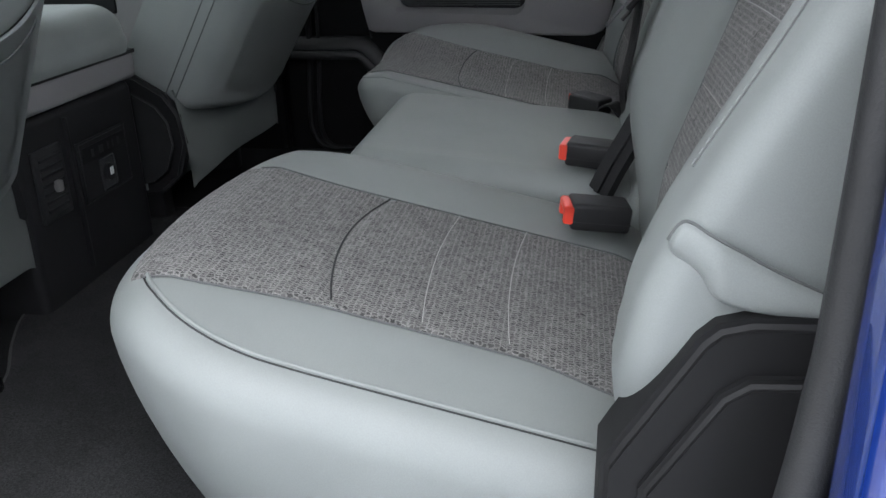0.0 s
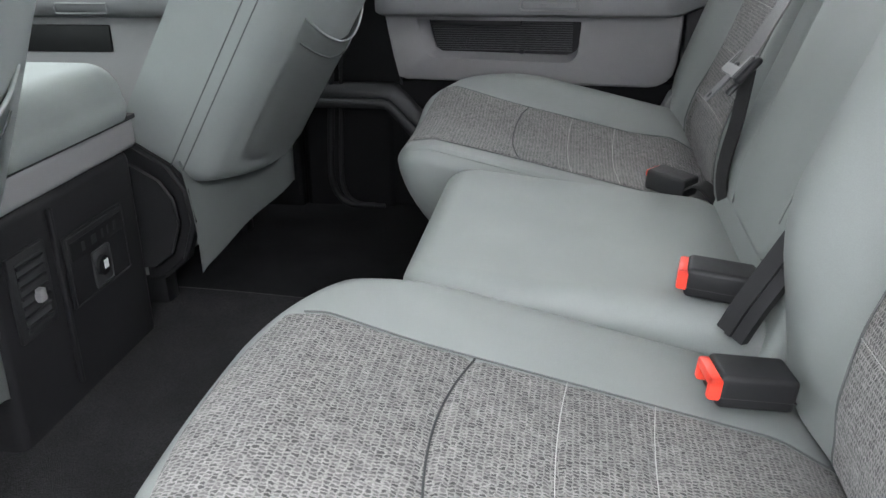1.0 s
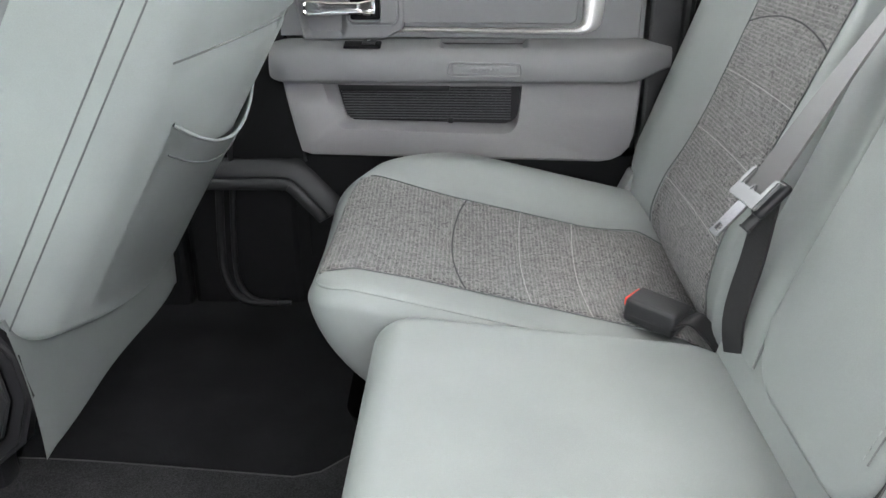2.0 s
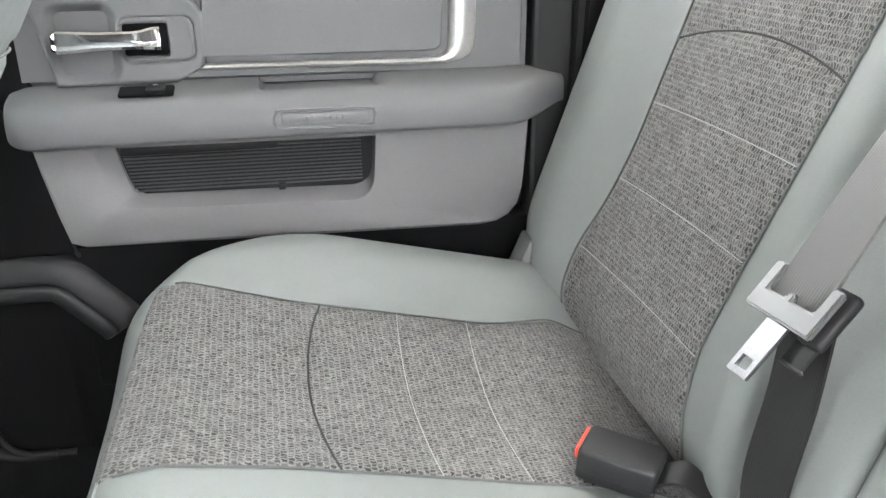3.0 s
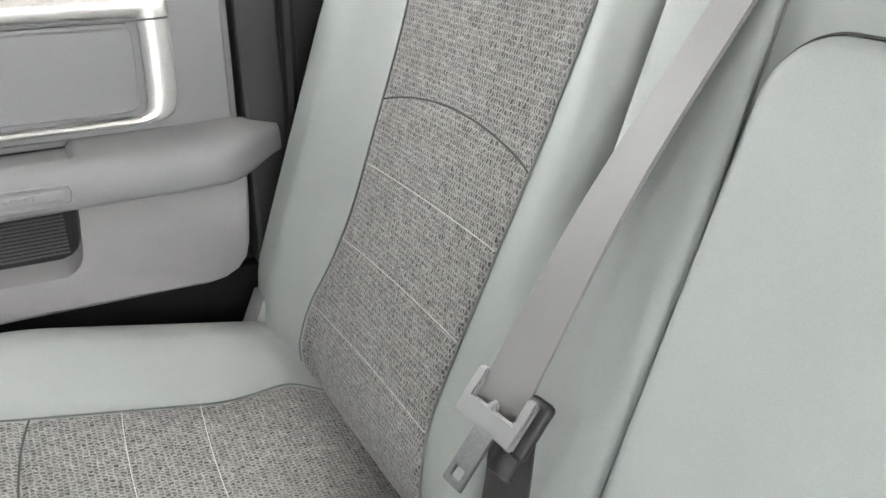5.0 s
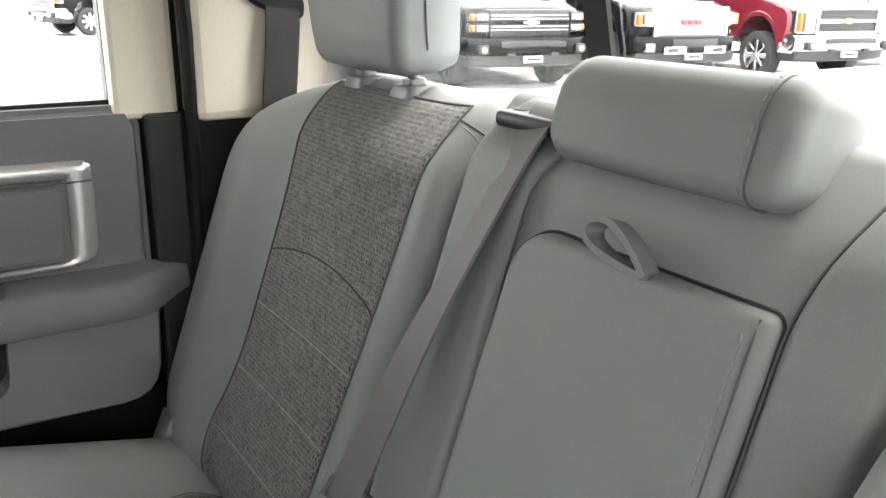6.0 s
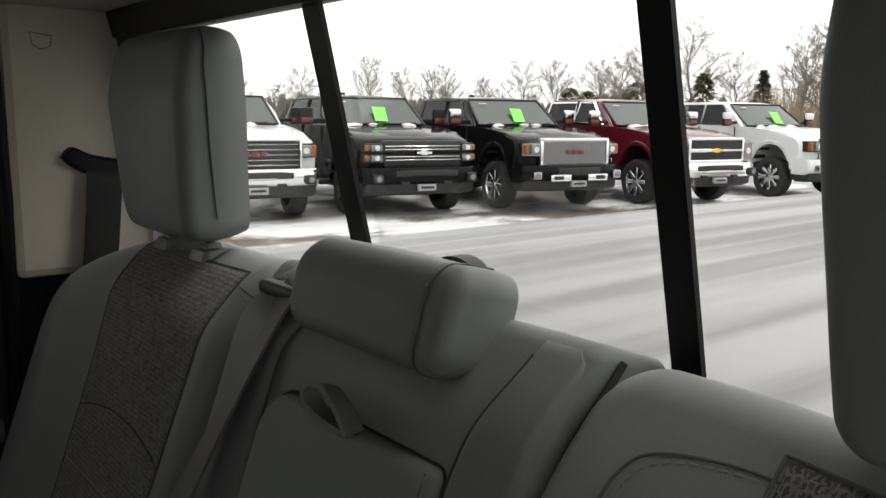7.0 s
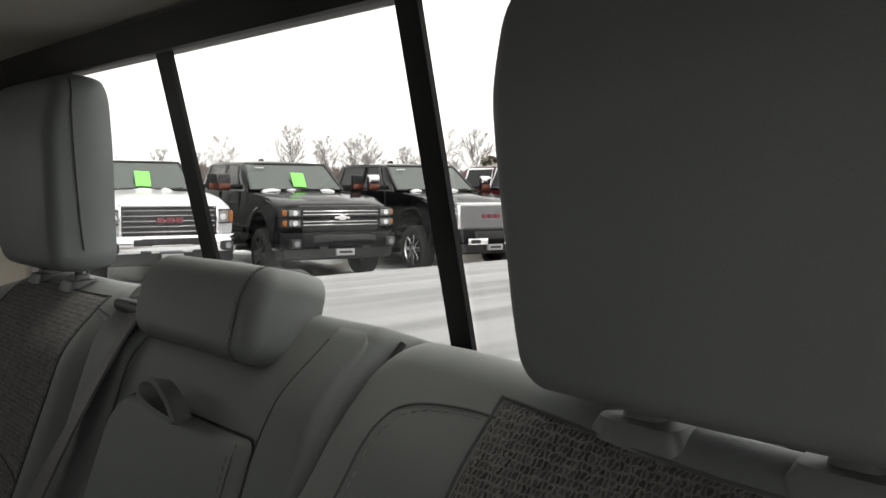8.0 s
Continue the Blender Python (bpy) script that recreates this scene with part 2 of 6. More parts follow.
def strap(points, normals, width, thick=0.0013, name_uv=True):
    """A flat strap through points, lying square to normals; UV runs across it."""
    bm = bmesh.new()
    uvl = bm.loops.layers.uv.new("UVMap")
    ps = [Vector(p) for p in points]
    rows = []
    run = 0
    for i, p in enumerate(ps):
        d = (ps[min(i + 1, len(ps) - 1)] - ps[max(i - 1, 0)]).normalized()
        nn = Vector(normals[i] if isinstance(normals[0], (tuple, list, Vector)) else normals)
        side = d.cross(nn).normalized()
        nn = side.cross(d).normalized()
        run += (p - ps[i - 1]).length if i else 0
        rows.append(([bm.verts.new(p + side * width * k + nn * thick * s) for s in (1, -1) for k in ((-0.5, 0.5) if s == 1 else (0.5, -0.5))], run))
    for (a, ra), (b, rb) in zip(rows, rows[1:]):
        for k in range(4):
            f = bm.faces.new((a[k], a[(k + 1) % 4], b[(k + 1) % 4], b[k]))
            us = (0, 1) if k == 0 else (1, 0) if k == 2 else (0, 0)
            for lp, uv in zip(f.loops, ((us[0], ra * 20), (us[1], ra * 20), (us[1], rb * 20), (us[0], rb * 20))):
                lp[uvl].uv = uv
    bm.faces.new(rows[0][0][::-1])
    bm.faces.new(rows[-1][0])
    return bm


def spline(pts, n=8):
    """A smooth line through points (Catmull-Rom)."""
    ps = [Vector(p) for p in pts]
    out = []
    for i in range(len(ps) - 1):
        p0, p1, p2, p3 = ps[max(i - 1, 0)], ps[i], ps[i + 1], ps[min(i + 2, len(ps) - 1)]
        for k in range(n):
            t = k / n
            out.append(0.5 * ((2 * p1) + (p2 - p0) * t + (2 * p0 - 5 * p1 + 4 * p2 - p3) * t * t + (3 * p1 - p0 - 3 * p2 + p3) * t ** 3))
    out.append(ps[-1])
    return out


def smoothstep(a, b, x):
    t = min(max((x - a) / (b - a), 0), 1)
    return t * t * (3 - 2 * t)


class Pad:
    """An upholstered block in its own frame: a rounded outline in x and y, a crowned face towards +z, and rolled edges."""

    def __init__(self, x0, x1, y0, y1, radii, face, edge, depth, belly=0.0, taper=0.0, front=0.0):
        self.x0, self.x1, self.y0, self.y1 = x0, x1, y0, y1
        self.radii, self.face, self.edge, self.depth, self.belly, self.taper, self.front = radii, face, edge, depth, belly, taper, front

    def forward(self, x, y):
        """How far the front edge bows out at x, fading towards the rear."""
        c, w = (self.x0 + self.x1) / 2, (self.x1 - self.x0) / 2
        return self.front * max(0.0, 1 - ((x - c) / w) ** 2) * smoothstep((self.y0 + self.y1) / 2, self.y0, y) if self.front else 0.0

    def outline(self, inset, n=28):
        """Points round the outline, counter-clockwise from the lower left corner; radii: ll, lr, ur, ul."""
        x0, x1, y0, y1 = self.x0 + inset, self.x1 - inset, self.y0 + inset, self.y1 - inset
        cap = min(x1 - x0, y1 - y0) / 2 * 0.999
        r = [min(max(q - inset, 0.002), cap) for q in self.radii]
        corners = ((x0 + r[0], y0 + r[0], r[0], 180), (x1 - r[1], y0 + r[1], r[1], 270), (x1 - r[2], y1 - r[2], r[2], 0), (x0 + r[3], y1 - r[3], r[3], 90))
        pts = []
        for k, (cx, cy, rr, a0) in enumerate(corners):
            for i in range(n):
                a = radians(a0 + 90 * i / (n - 1))
                pts.append((cx + rr * math.cos(a), cy + rr * math.sin(a)))
            nx, ny, nr, na = corners[(k + 1) % 4]
            e = (nx + nr * math.cos(radians(na)), ny + nr * math.sin(radians(na)))
            s = pts[-1]
            pts += [(s[0] + (e[0] - s[0]) * i / n, s[1] + (e[1] - s[1]) * i / n) for i in range(1, n)]
        return [(x, y - self.forward(x, y)) for x, y in pts]

    def inside(self, x, y):
        """Distance in from the outline."""
        y += self.forward(x, y)
        cx, cy = (self.x0 + self.x1) / 2, (self.y0 + self.y1) / 2
        k = (0 if y < cy else 3) if x < cx else (1 if y < cy else 2)
        r = self.radii[k]
        qx = abs(x - cx) - (self.x1 - self.x0) / 2 + r
        qy = abs(y - cy) - (self.y1 - self.y0) / 2 + r
        return -(min(max(qx, qy), 0) + math.hypot(max(qx, 0), max(qy, 0)) - r)

    def drop(self, d):
        e = self.edge
        if d >= e:
            return 0.0
        d = max(d, 0)
        return e - math.sqrt(max(e * e - (e - d) ** 2, 0))

    def z(self, x, y):
        return self.face(x, y) - self.drop(self.inside(x, y))

    def body(self):
        bm = bmesh.new()
        e = self.edge
        insets = [e * (1 - math.cos(radians(a))) for a in range(0, 91, 9)]
        dmax = min(self.x1 - self.x0, self.y1 - self.y0) / 2 * 0.985
        k = e
        while k + 0.014 < dmax:
            k += 0.014
            insets.append(k)
        insets.append(dmax)
        rings = []
        cx, cy = (self.x0 + self.x1) / 2, (self.y0 + self.y1) / 2
        steps = 9
        for i in range(steps, 0, -1):
            t = i / steps
            ring = []
            for x, y in self.outline(0.0):
                d = Vector((x - cx, y - cy)).normalized()
                out = self.belly * math.sin(math.pi * min(t, 1))
                if isinstance(self.taper, tuple):
                    out -= (self.taper[0] * abs(d.x) * t + self.taper[1] * max(-d.y, 0.0)) * t ** 1.4
                else:
                    out -= self.taper * t * t
                top = self.face(x, y) - e
                ring.append(bm.verts.new((x + d.x * out, y + d.y * out, top + (-self.depth - top) * t)))
            rings.append(ring)
        for d in insets:
            rings.append([bm.verts.new((x, y, self.face(x, y) - self.drop(d))) for x, y in self.outline(d)])
        n = len(rings[0])
        for a, b in zip(rings, rings[1:]):
            for i in range(n):
                bm.faces.new((a[i], a[(i + 1) % n], b[(i + 1) % n], b[i]))
        bm.faces.new(rings[-1])
        bm.faces.new(rings[0][::-1])
        bmesh.ops.remove_doubles(bm, verts=bm.verts, dist=0.0001)
        return bm

    def patch(self, fn, nu, nv, lift, groove=None, roll=0.006):
        """A cover panel on the face; fn(u, v) gives its place in the outline; its border turns down into the seam."""
        bm = bmesh.new()

        def at(u, v):
            x, y = fn(u, v)
            e = min(u, 1 - u, v, 1 - v)
            size = 0.3
            k = min(e * size / roll, 1)
            z = self.z(x, y) + lift * (math.sqrt(max(1 - (1 - k) ** 2, 0)) * 1.4 - 0.4)
            if groove:
                z -= groove(x, y)
            return (x, y, z)
        return sheet(at, nu, nv, bm)

    def along(self, pts, lift=0.0):
        return [(x, y, self.z(x, y) + lift) for x, y in pts]


def outline_panel(pts, y0, y1, bevel=0.006, seg=2):
    """A plate with an outline in x and z, between two y."""
    bm = bmesh.new()
    vs = [bm.verts.new((x, y0, z)) for x, z in pts]
    f = bm.faces.new(vs)
    ext = bmesh.ops.extrude_face_region(bm, geom=[f])
    mv = [g for g in ext["geom"] if isinstance(g, bmesh.types.BMVert)]
    bmesh.ops.translate(bm, vec=(0, y1 - y0, 0), verts=mv)
    if bevel:
        es = [e for e in bm.edges if all(abs(v.co.y - y0) < 1e-6 for v in e.verts)]
        bmesh.ops.bevel(bm, geom=es, offset=bevel, segments=seg, affect="EDGES")
    return bm


def frame3(origin, ax, ay, az):
    m = Matrix.Identity(4)
    for i, v in enumerate((ax, ay, az)):
        m.col[i][:3] = Vector(v).normalized()
    m.translation = origin
    return m


def line2(pts, n=6):
    return [(p.x, p.y) for p in spline([(x, y, 0) for x, y in pts], n)]


def stitches(pts, length=0.0042, gap=0.0030, r=0.0008):
    """Short threads along a line of points, just proud of it."""
    bm = bmesh.new()
    ps = [Vector(p) for p in pts]
    run, on = 0.0, True
    start = ps[0]
    for a, b in zip(ps, ps[1:]):
        seg = (b - a).length
        pos = 0.0
        while seg - pos > 1e-6:
            need = (length if on else gap) - run
            stp = min(need, seg - pos)
            pos += stp
            run += stp
            if run >= (length if on else gap) - 1e-7:
                p = a.lerp(b, pos / seg)
                if on:
                    tube([start, p], r, 5, bm)
                start, run, on = p, 0.0, not on
    return bm


# ---- the cab: floor, walls, roof ----
YC = 0.015


def structure(name, bm, mat, label, category, smooth=False, parent=None):
    ob = link(name, bm, mat, parent, smooth=smooth)
    return tagged(ob, label, category, kind="structure")


structure("floor", boxed((-2.0, -0.78, 0.74), (0.42, 0.80, 0.866)), CARPET, "dark charcoal carpet floor of the cab", "floor")
structure("ceiling", boxed((-0.95, -0.78, 1.856), (0.30, 0.80, 1.90), 0.01), HEADLINER, "light grey fabric headliner", "ceiling")


def slab_with_hole(x0, x1, z0, z1, y0, y1, hx0, hx1, hz0, hz1):
    """A wall across y with one opening, in x and z."""
    bm = bmesh.new()
    box(bm, (x0, y0, z0), (hx0, y1, z1))
    box(bm, (hx1, y0, z0), (x1, y1, z1))
    box(bm, (hx0, y0, z0), (hx1, y1, hz0))
    box(bm, (hx0, y0, hz1), (hx1, y1, z1))
    return bm


# far side: front door wall, rear door (a thing, below), B-pillar, C-pillar
structure("wall_far_front", slab_with_hole(-1.75, -0.62, 0.80, 1.90, 0.79, 0.83, -1.70, -0.70, 1.46, 1.82), DOOR_SOFT, "grey body side beside the front seats", "wall")
structure("wall_near_front", slab_with_hole(-1.75, -0.56, 0.80, 1.90, -0.80, -0.76, -1.70, -0.66, 1.44, 1.82), DOOR_SOFT, "grey body side beside the driver seat", "wall")
bm = bmesh.new()
box(bm, (-1.80, -0.80, 0.74), (-1.72, 0.83, 1.45))
box(bm, (-2.2, -0.80, 1.40), (-1.75, 0.83, 1.46))
structure("wall_front", bm, BLACK, "black bulkhead below the windscreen", "wall")
# unseen pane, kept dark so that less light reaches the seats
structure("window_windscreen", sheet(lambda u, v: (-1.78 + 0.83 * u, -0.78 + 1.58 * v, 1.46 + 0.42 * u), 2, 2), SHADED, "unseen windscreen, its glass darkened to cut the light from the front", "window")
structure("window_far_front", boxed((-1.70, 0.806, 1.46), (-0.70, 0.811, 1.82)), TINTED, "tinted glass of the front passenger door", "window")
structure("window_near_front", boxed((-1.70, -0.782, 1.44), (-0.66, -0.777, 1.82)), TINTED, "tinted glass of the driver door", "window")

# rear wall with the three-part window
WX = lambda z: 0.7092 - 0.2317 * z
rear_w = bmesh.new()


def rear_slab(bm, y0, y1, z0, z1, front=0.0, thick=0.03):
    vs = []
    for z in (z0, z1):
        for y in (y0, y1):
            for dx in (front, front + thick):
                vs.append(bm.verts.new((WX(z) + dx, y, z)))
    a = vs
    for idx in ((0, 1, 3, 2), (4, 6, 7, 5), (0, 4, 5, 1), (2, 3, 7, 6), (0, 2, 6, 4), (1, 5, 7, 3)):
        bm.faces.new([a[i] for i in idx])
    return bm


rear_slab(rear_w, -0.80, 0.83, 0.80, 1.43)
rear_slab(rear_w, -0.80, 0.83, 1.822, 1.90, -0.004)
rear_slab(rear_w, -0.80, -0.62, 1.43, 1.822)
rear_slab(rear_w, 0.645, 0.83, 1.43, 1.822)
structure("wall_rear", rear_w, BLACK, "black rear wall of the cab round the window", "wall")
win = link("window_rear", rear_slab(bmesh.new(), -0.62, 0.645, 1.818, 1.85, -0.012, 0.01), RUBBER, smooth=False)
tagged(win, "three-part sliding rear window with black uprights", "window", kind="structure")
for y0, y1 in ((0.185, 0.214), (-0.179, -0.156)):
    part("window_frame", rear_slab(bmesh.new(), y0, y1, 1.43, 1.822, -0.002, 0.005), WINDOWBLACK, win, smooth=False)
for y0, y1 in ((0.214, 0.645), (-0.153, 0.179), (-0.62, -0.177)):
    pane = part("pane", rear_slab(bmesh.new(), y0 + 0.0005, y1 - 0.0005, 1.4305, 1.8175, 0.006, 0.003), GLASS, win, smooth=False)
    pane.visible_shadow = False

# C-pillar, far side
structure("pillar_core_rear", boxed((0.122, 0.792, 1.40), (0.20, 0.83, 1.89)), BLACK, "black body pillar behind the door seal", "pillar")
structure("pillar_core_door", boxed((0.04, 0.802, 0.98), (0.13, 0.828, 1.51)), BLACK, "black body edge behind the door panel", "pillar")
structure("wall_far_rear", boxed((0.085, 0.76, 0.80), (0.36, 0.83, 1.50), 0.006), BLACK, "black lower trim of the rear pillar", "wall")
cp = bmesh.new()
box(cp, (0.142, 0.725, 1.50), (0.33, 0.80, 1.87), 0.012)
structure("pillar_trim_rear", cp, BEIGE, "beige plastic trim of the rear pillar", "pillar")
structure("weatherstrip_far", tube([(0.136, 0.745, 0.9), (0.136, 0.745, 1.3), (0.14, 0.735, 1.6), (0.13, 0.73, 1.86)], 0.009), RUBBER, "black rubber door seal", "trim")
bm = bmesh.new()
box(bm, (0.047, 0.755, 1.505), (0.128, 0.80, 1.87), 0.008)
structure("window_frame_trim", bm, BEIGE, "beige upright at the rear edge of the door window", "trim")
structure("pillar_trim_door", boxed((0.081, 0.748, 1.12), (0.132, 0.79, 1.512), 0.006), COVER, "charcoal grained trim behind the door panel", "trim")
structure("wall_far_roofrail", boxed((-1.75, 0.745, 1.80), (0.14, 0.80, 1.88), 0.012), BEIGE, "beige roof rail above the doors", "wall")
# B-pillar, far side
structure("kick_trim_front", boxed((-1.60, 0.772, 0.86), (-0.655, 0.79, 1.10), 0.004), KICK, "black kick panel beside the front seat", "trim")
structure("pillar_trim_front", boxed((-0.80, 0.738, 0.82), (-0.672, 0.79, 1.87), 0.010), KICK, "charcoal front edge of the middle pillar", "pillar")
structure("pillar_trim_middle", boxed((-0.67, 0.752, 0.82), (-0.475, 0.83, 1.87), 0.012), KICK, "charcoal trim of the middle pillar", "pillar")
structure("pillar_trim_lower", outline_panel([(-0.575, 1.13), (-0.455, 1.13), (-0.484, 1.27), (-0.575, 1.40)], 0.746, 0.753, 0.003), KICK, "charcoal grained pillar panel", "trim")
LEDGE = spline([(-0.66, 0, 1.104), (-0.56, 0, 1.104), (-0.492, 0, 1.1035), (-0.470, 0, 1.094), (-0.447, 0, 1.070), (-0.424, 0, 1.045), (-0.414, 0, 1.030)], 6)
LEDGE_SECTION = ((0.027, 0.7575), (0.024, 0.750), (0.018, 0.742), (-0.002, 0.7365), (-0.005, 0.7372), (-0.0065, 0.7400), (-0.008, 0.7370), (-0.012, 0.7345), (-0.022, 0.7345), (-0.0265, 0.738), (-0.028, 0.7575))


def ledge_at(u, v):
    """A moulded ledge that runs along the pillar and bends down to the sill."""
    k = min(int(round(u * (len(LEDGE) - 1))), len(LEDGE) - 1)
    d = (LEDGE[min(k + 1, len(LEDGE) - 1)] - LEDGE[max(k - 1, 0)]).normalized()
    off, y = LEDGE_SECTION[int(round(v * (len(LEDGE_SECTION) - 1)))]
    fade = smoothstep(0.0, 0.08, 1 - u)
    return (LEDGE[k].x - d.z * off, y + (0.757 - y) * (1 - fade), LEDGE[k].z + d.x * off)


structure("sill_trim_far", sheet(ledge_at, len(LEDGE) - 1, len(LEDGE_SECTION) - 1), COVER, "charcoal moulded ledge above the kick panel", "trim", smooth=True)
structure("door_edge_far", tube([(-0.496, 0.7505, 1.30), (-0.480, 0.7505, 1.225), (-0.4655, 0.7505, 1.160), (-0.456, 0.7505, 1.124)], 0.0028, 6), TRIMGREY, "worn grey edge beside the door panel", "trim", smooth=True)
structure("wall_far_kick", boxed((-0.62, 0.756, 0.868), (-0.20, 0.79, 1.088), 0.004), KICK, "black kick panel at the far door", "wall")
structure("wall_far_lower", boxed((-0.46, 0.754, 0.95), (0.085, 0.79, 1.135), 0.004), KICK, "black lower door edge above the sill", "wall")
structure("wall_far_sill", boxed((-0.62, 0.775, 0.80), (0.10, 0.83, 1.14)), KICK, "black lower body side at the far door", "wall")
for i, (dx, r) in enumerate(((0.0, 0.007), (0.022, 0.005))):
    structure("door_seal_%d" % (i + 1), tube(spline([(-0.598 + dx, 0.750, 1.30), (-0.602 + dx, 0.750, 1.12), (-0.612 + dx, 0.750, 0.96), (-0.606 + dx, 0.748, 0.905 - dx * 0.3), (-0.578 + dx, 0.742, 0.874), (-0.52 + dx, 0.742, 0.870)], 6), r, 10), RUBBER, "black rubber seal round the door opening", "trim", smooth=True)
# near side: open rear door; trim behind the opening
bm = bmesh.new()
box(bm, (0.215, -0.77, 0.74), (0.45, -0.64, 1.90), 0.02)
structure("wall_near_rear", bm, BLACK, "black rear pillar beside the open door", "wall")
structure("wall_near_roofrail", boxed((-0.60, -0.80, 1.80), (0.30, -0.74, 1.90), 0.01), BEIGE, "beige roof rail above the open door", "wall")
# added out of view to block and bounce light at the door opening
structure("wall_light_shaper", boxed((-3.2, -2.45, 0.28), (3.0, -2.25, 1.85)), LIGHTWALL, "plain pale unseen wall added to shape the light at the open door", "wall")
structure("wall_near_sill", boxed((-0.60, -0.84, 0.70), (0.25, -0.74, 0.86), 0.02), BLACK, "black door sill", "wall")

QUARTER = [(0.022, 0.86), (0.022, 1.085), (0.030, 1.10), (0.072, 1.172), (0.082, 1.182), (0.10, 1.187), (0.21, 1.190), (0.21, 0.86)]
structure("side_trim_near", outline_panel([(x, z) for x, z in QUARTER], -0.700, -0.655, 0.006, 3), RUBBER, "black plastic trim beside the rear seat", "trim", smooth=True)
structure("side_trim_step", outline_panel([(0.045, 0.87), (0.045, 1.075), (0.085, 1.143), (0.10, 1.154), (0.205, 1.160), (0.205, 0.87)], -0.709, -0.699, 0.005, 3), RUBBER, "black plastic inner trim step", "trim", smooth=True)
structure("door_seal_near", tube(spline([(0.126, -0.765, 1.85), (0.126, -0.765, 1.45), (0.1245, -0.765, 1.24), (0.1215, -0.765, 1.178), (0.116, -0.765, 1.12), (0.105, -0.765, 1.04), (0.06, -0.765, 0.93)], 8), 0.012, 12), COVER, "black rubber seal of the open door", "trim", smooth=True)
structure("body_side_near", boxed((0.121, -0.828, 0.62), (0.42, -0.776, 1.88), 0.014, 4), BLUE, "blue painted body side beside the door opening", "body panel", smooth=True)

mat_edge = line2([(-0.60, -0.60), (-0.668, -0.44), (-0.662, -0.385), (-0.682, -0.318), (-0.728, -0.240), (-0.764, -0.150), (-0.748, -0.05), (-0.742, 0.06), (-0.756, 0.165), (-0.780, 0.240), (-0.782, 0.285), (-0.66, 0.285), (-0.40, 0.26), (-0.30, 0.25), (-0.28, -0.60)], 5)
bm = bmesh.new()
lower = [bm.verts.new((x, y, 0.866)) for x, y in mat_edge]
upper = [bm.verts.new((x * 0.997 - 0.0015, y * 0.995, 0.877)) for x, y in mat_edge]
for i in range(len(lower)):
    bm.faces.new((lower[i], lower[(i + 1) % len(lower)], upper[(i + 1) % len(lower)], upper[i]))
bm.faces.new(upper)
bmesh.ops.triangulate(bm, faces=bm.faces[:])
fm = empty("floor_mat", Matrix.Identity(4), "charcoal carpet floor mat with a bound edge", "floor mat")
part("carpet", bm, MATGREY, fm, smooth=False)
part("binding", tube([(x, y, 0.874) for x, y in mat_edge], 0.0035, 6, closed=True), BINDING, fm, "charcoal bound edge")

# ---- rear seats ----
FC = frame3((0, YC, 1.10), (0, -1, 0), (1, 0, 0), (0, 0, 1))
FB = frame3((0.067, YC, 1.08), (0, -1, 0), (0.3303, 0, 0.9439), (-0.9439, 0, 0.3303))


def bow(x, a, b):
    """0 at a and b, 1 midway."""
    t = (x - a) / (b - a)
    return max(0.0, 4 * t * (1 - t))


def cushion_face(side, bolster):
    def face(x, y):
        z = 0.004 - 0.235 * (max(y, -0.32) + 0.198)
        z += -0.010 * smoothstep(-0.31, -0.42, y) - 0.016 * smoothstep(0.045, 0.11, y)
        o = x * side
        z += bolster * smoothstep(0.54, 0.62, o) * smoothstep(-0.40, -0.16, y) + bolster * 0.7 * smoothstep(0.38, 0.56, o)
        z += 0.006 * smoothstep(0.32, 0.22, o)
        return z
    return face


def groove_line(d, half, depth):
    return depth * max(0.0, 1 - (d / half) ** 2) if abs(d) < half else 0.0


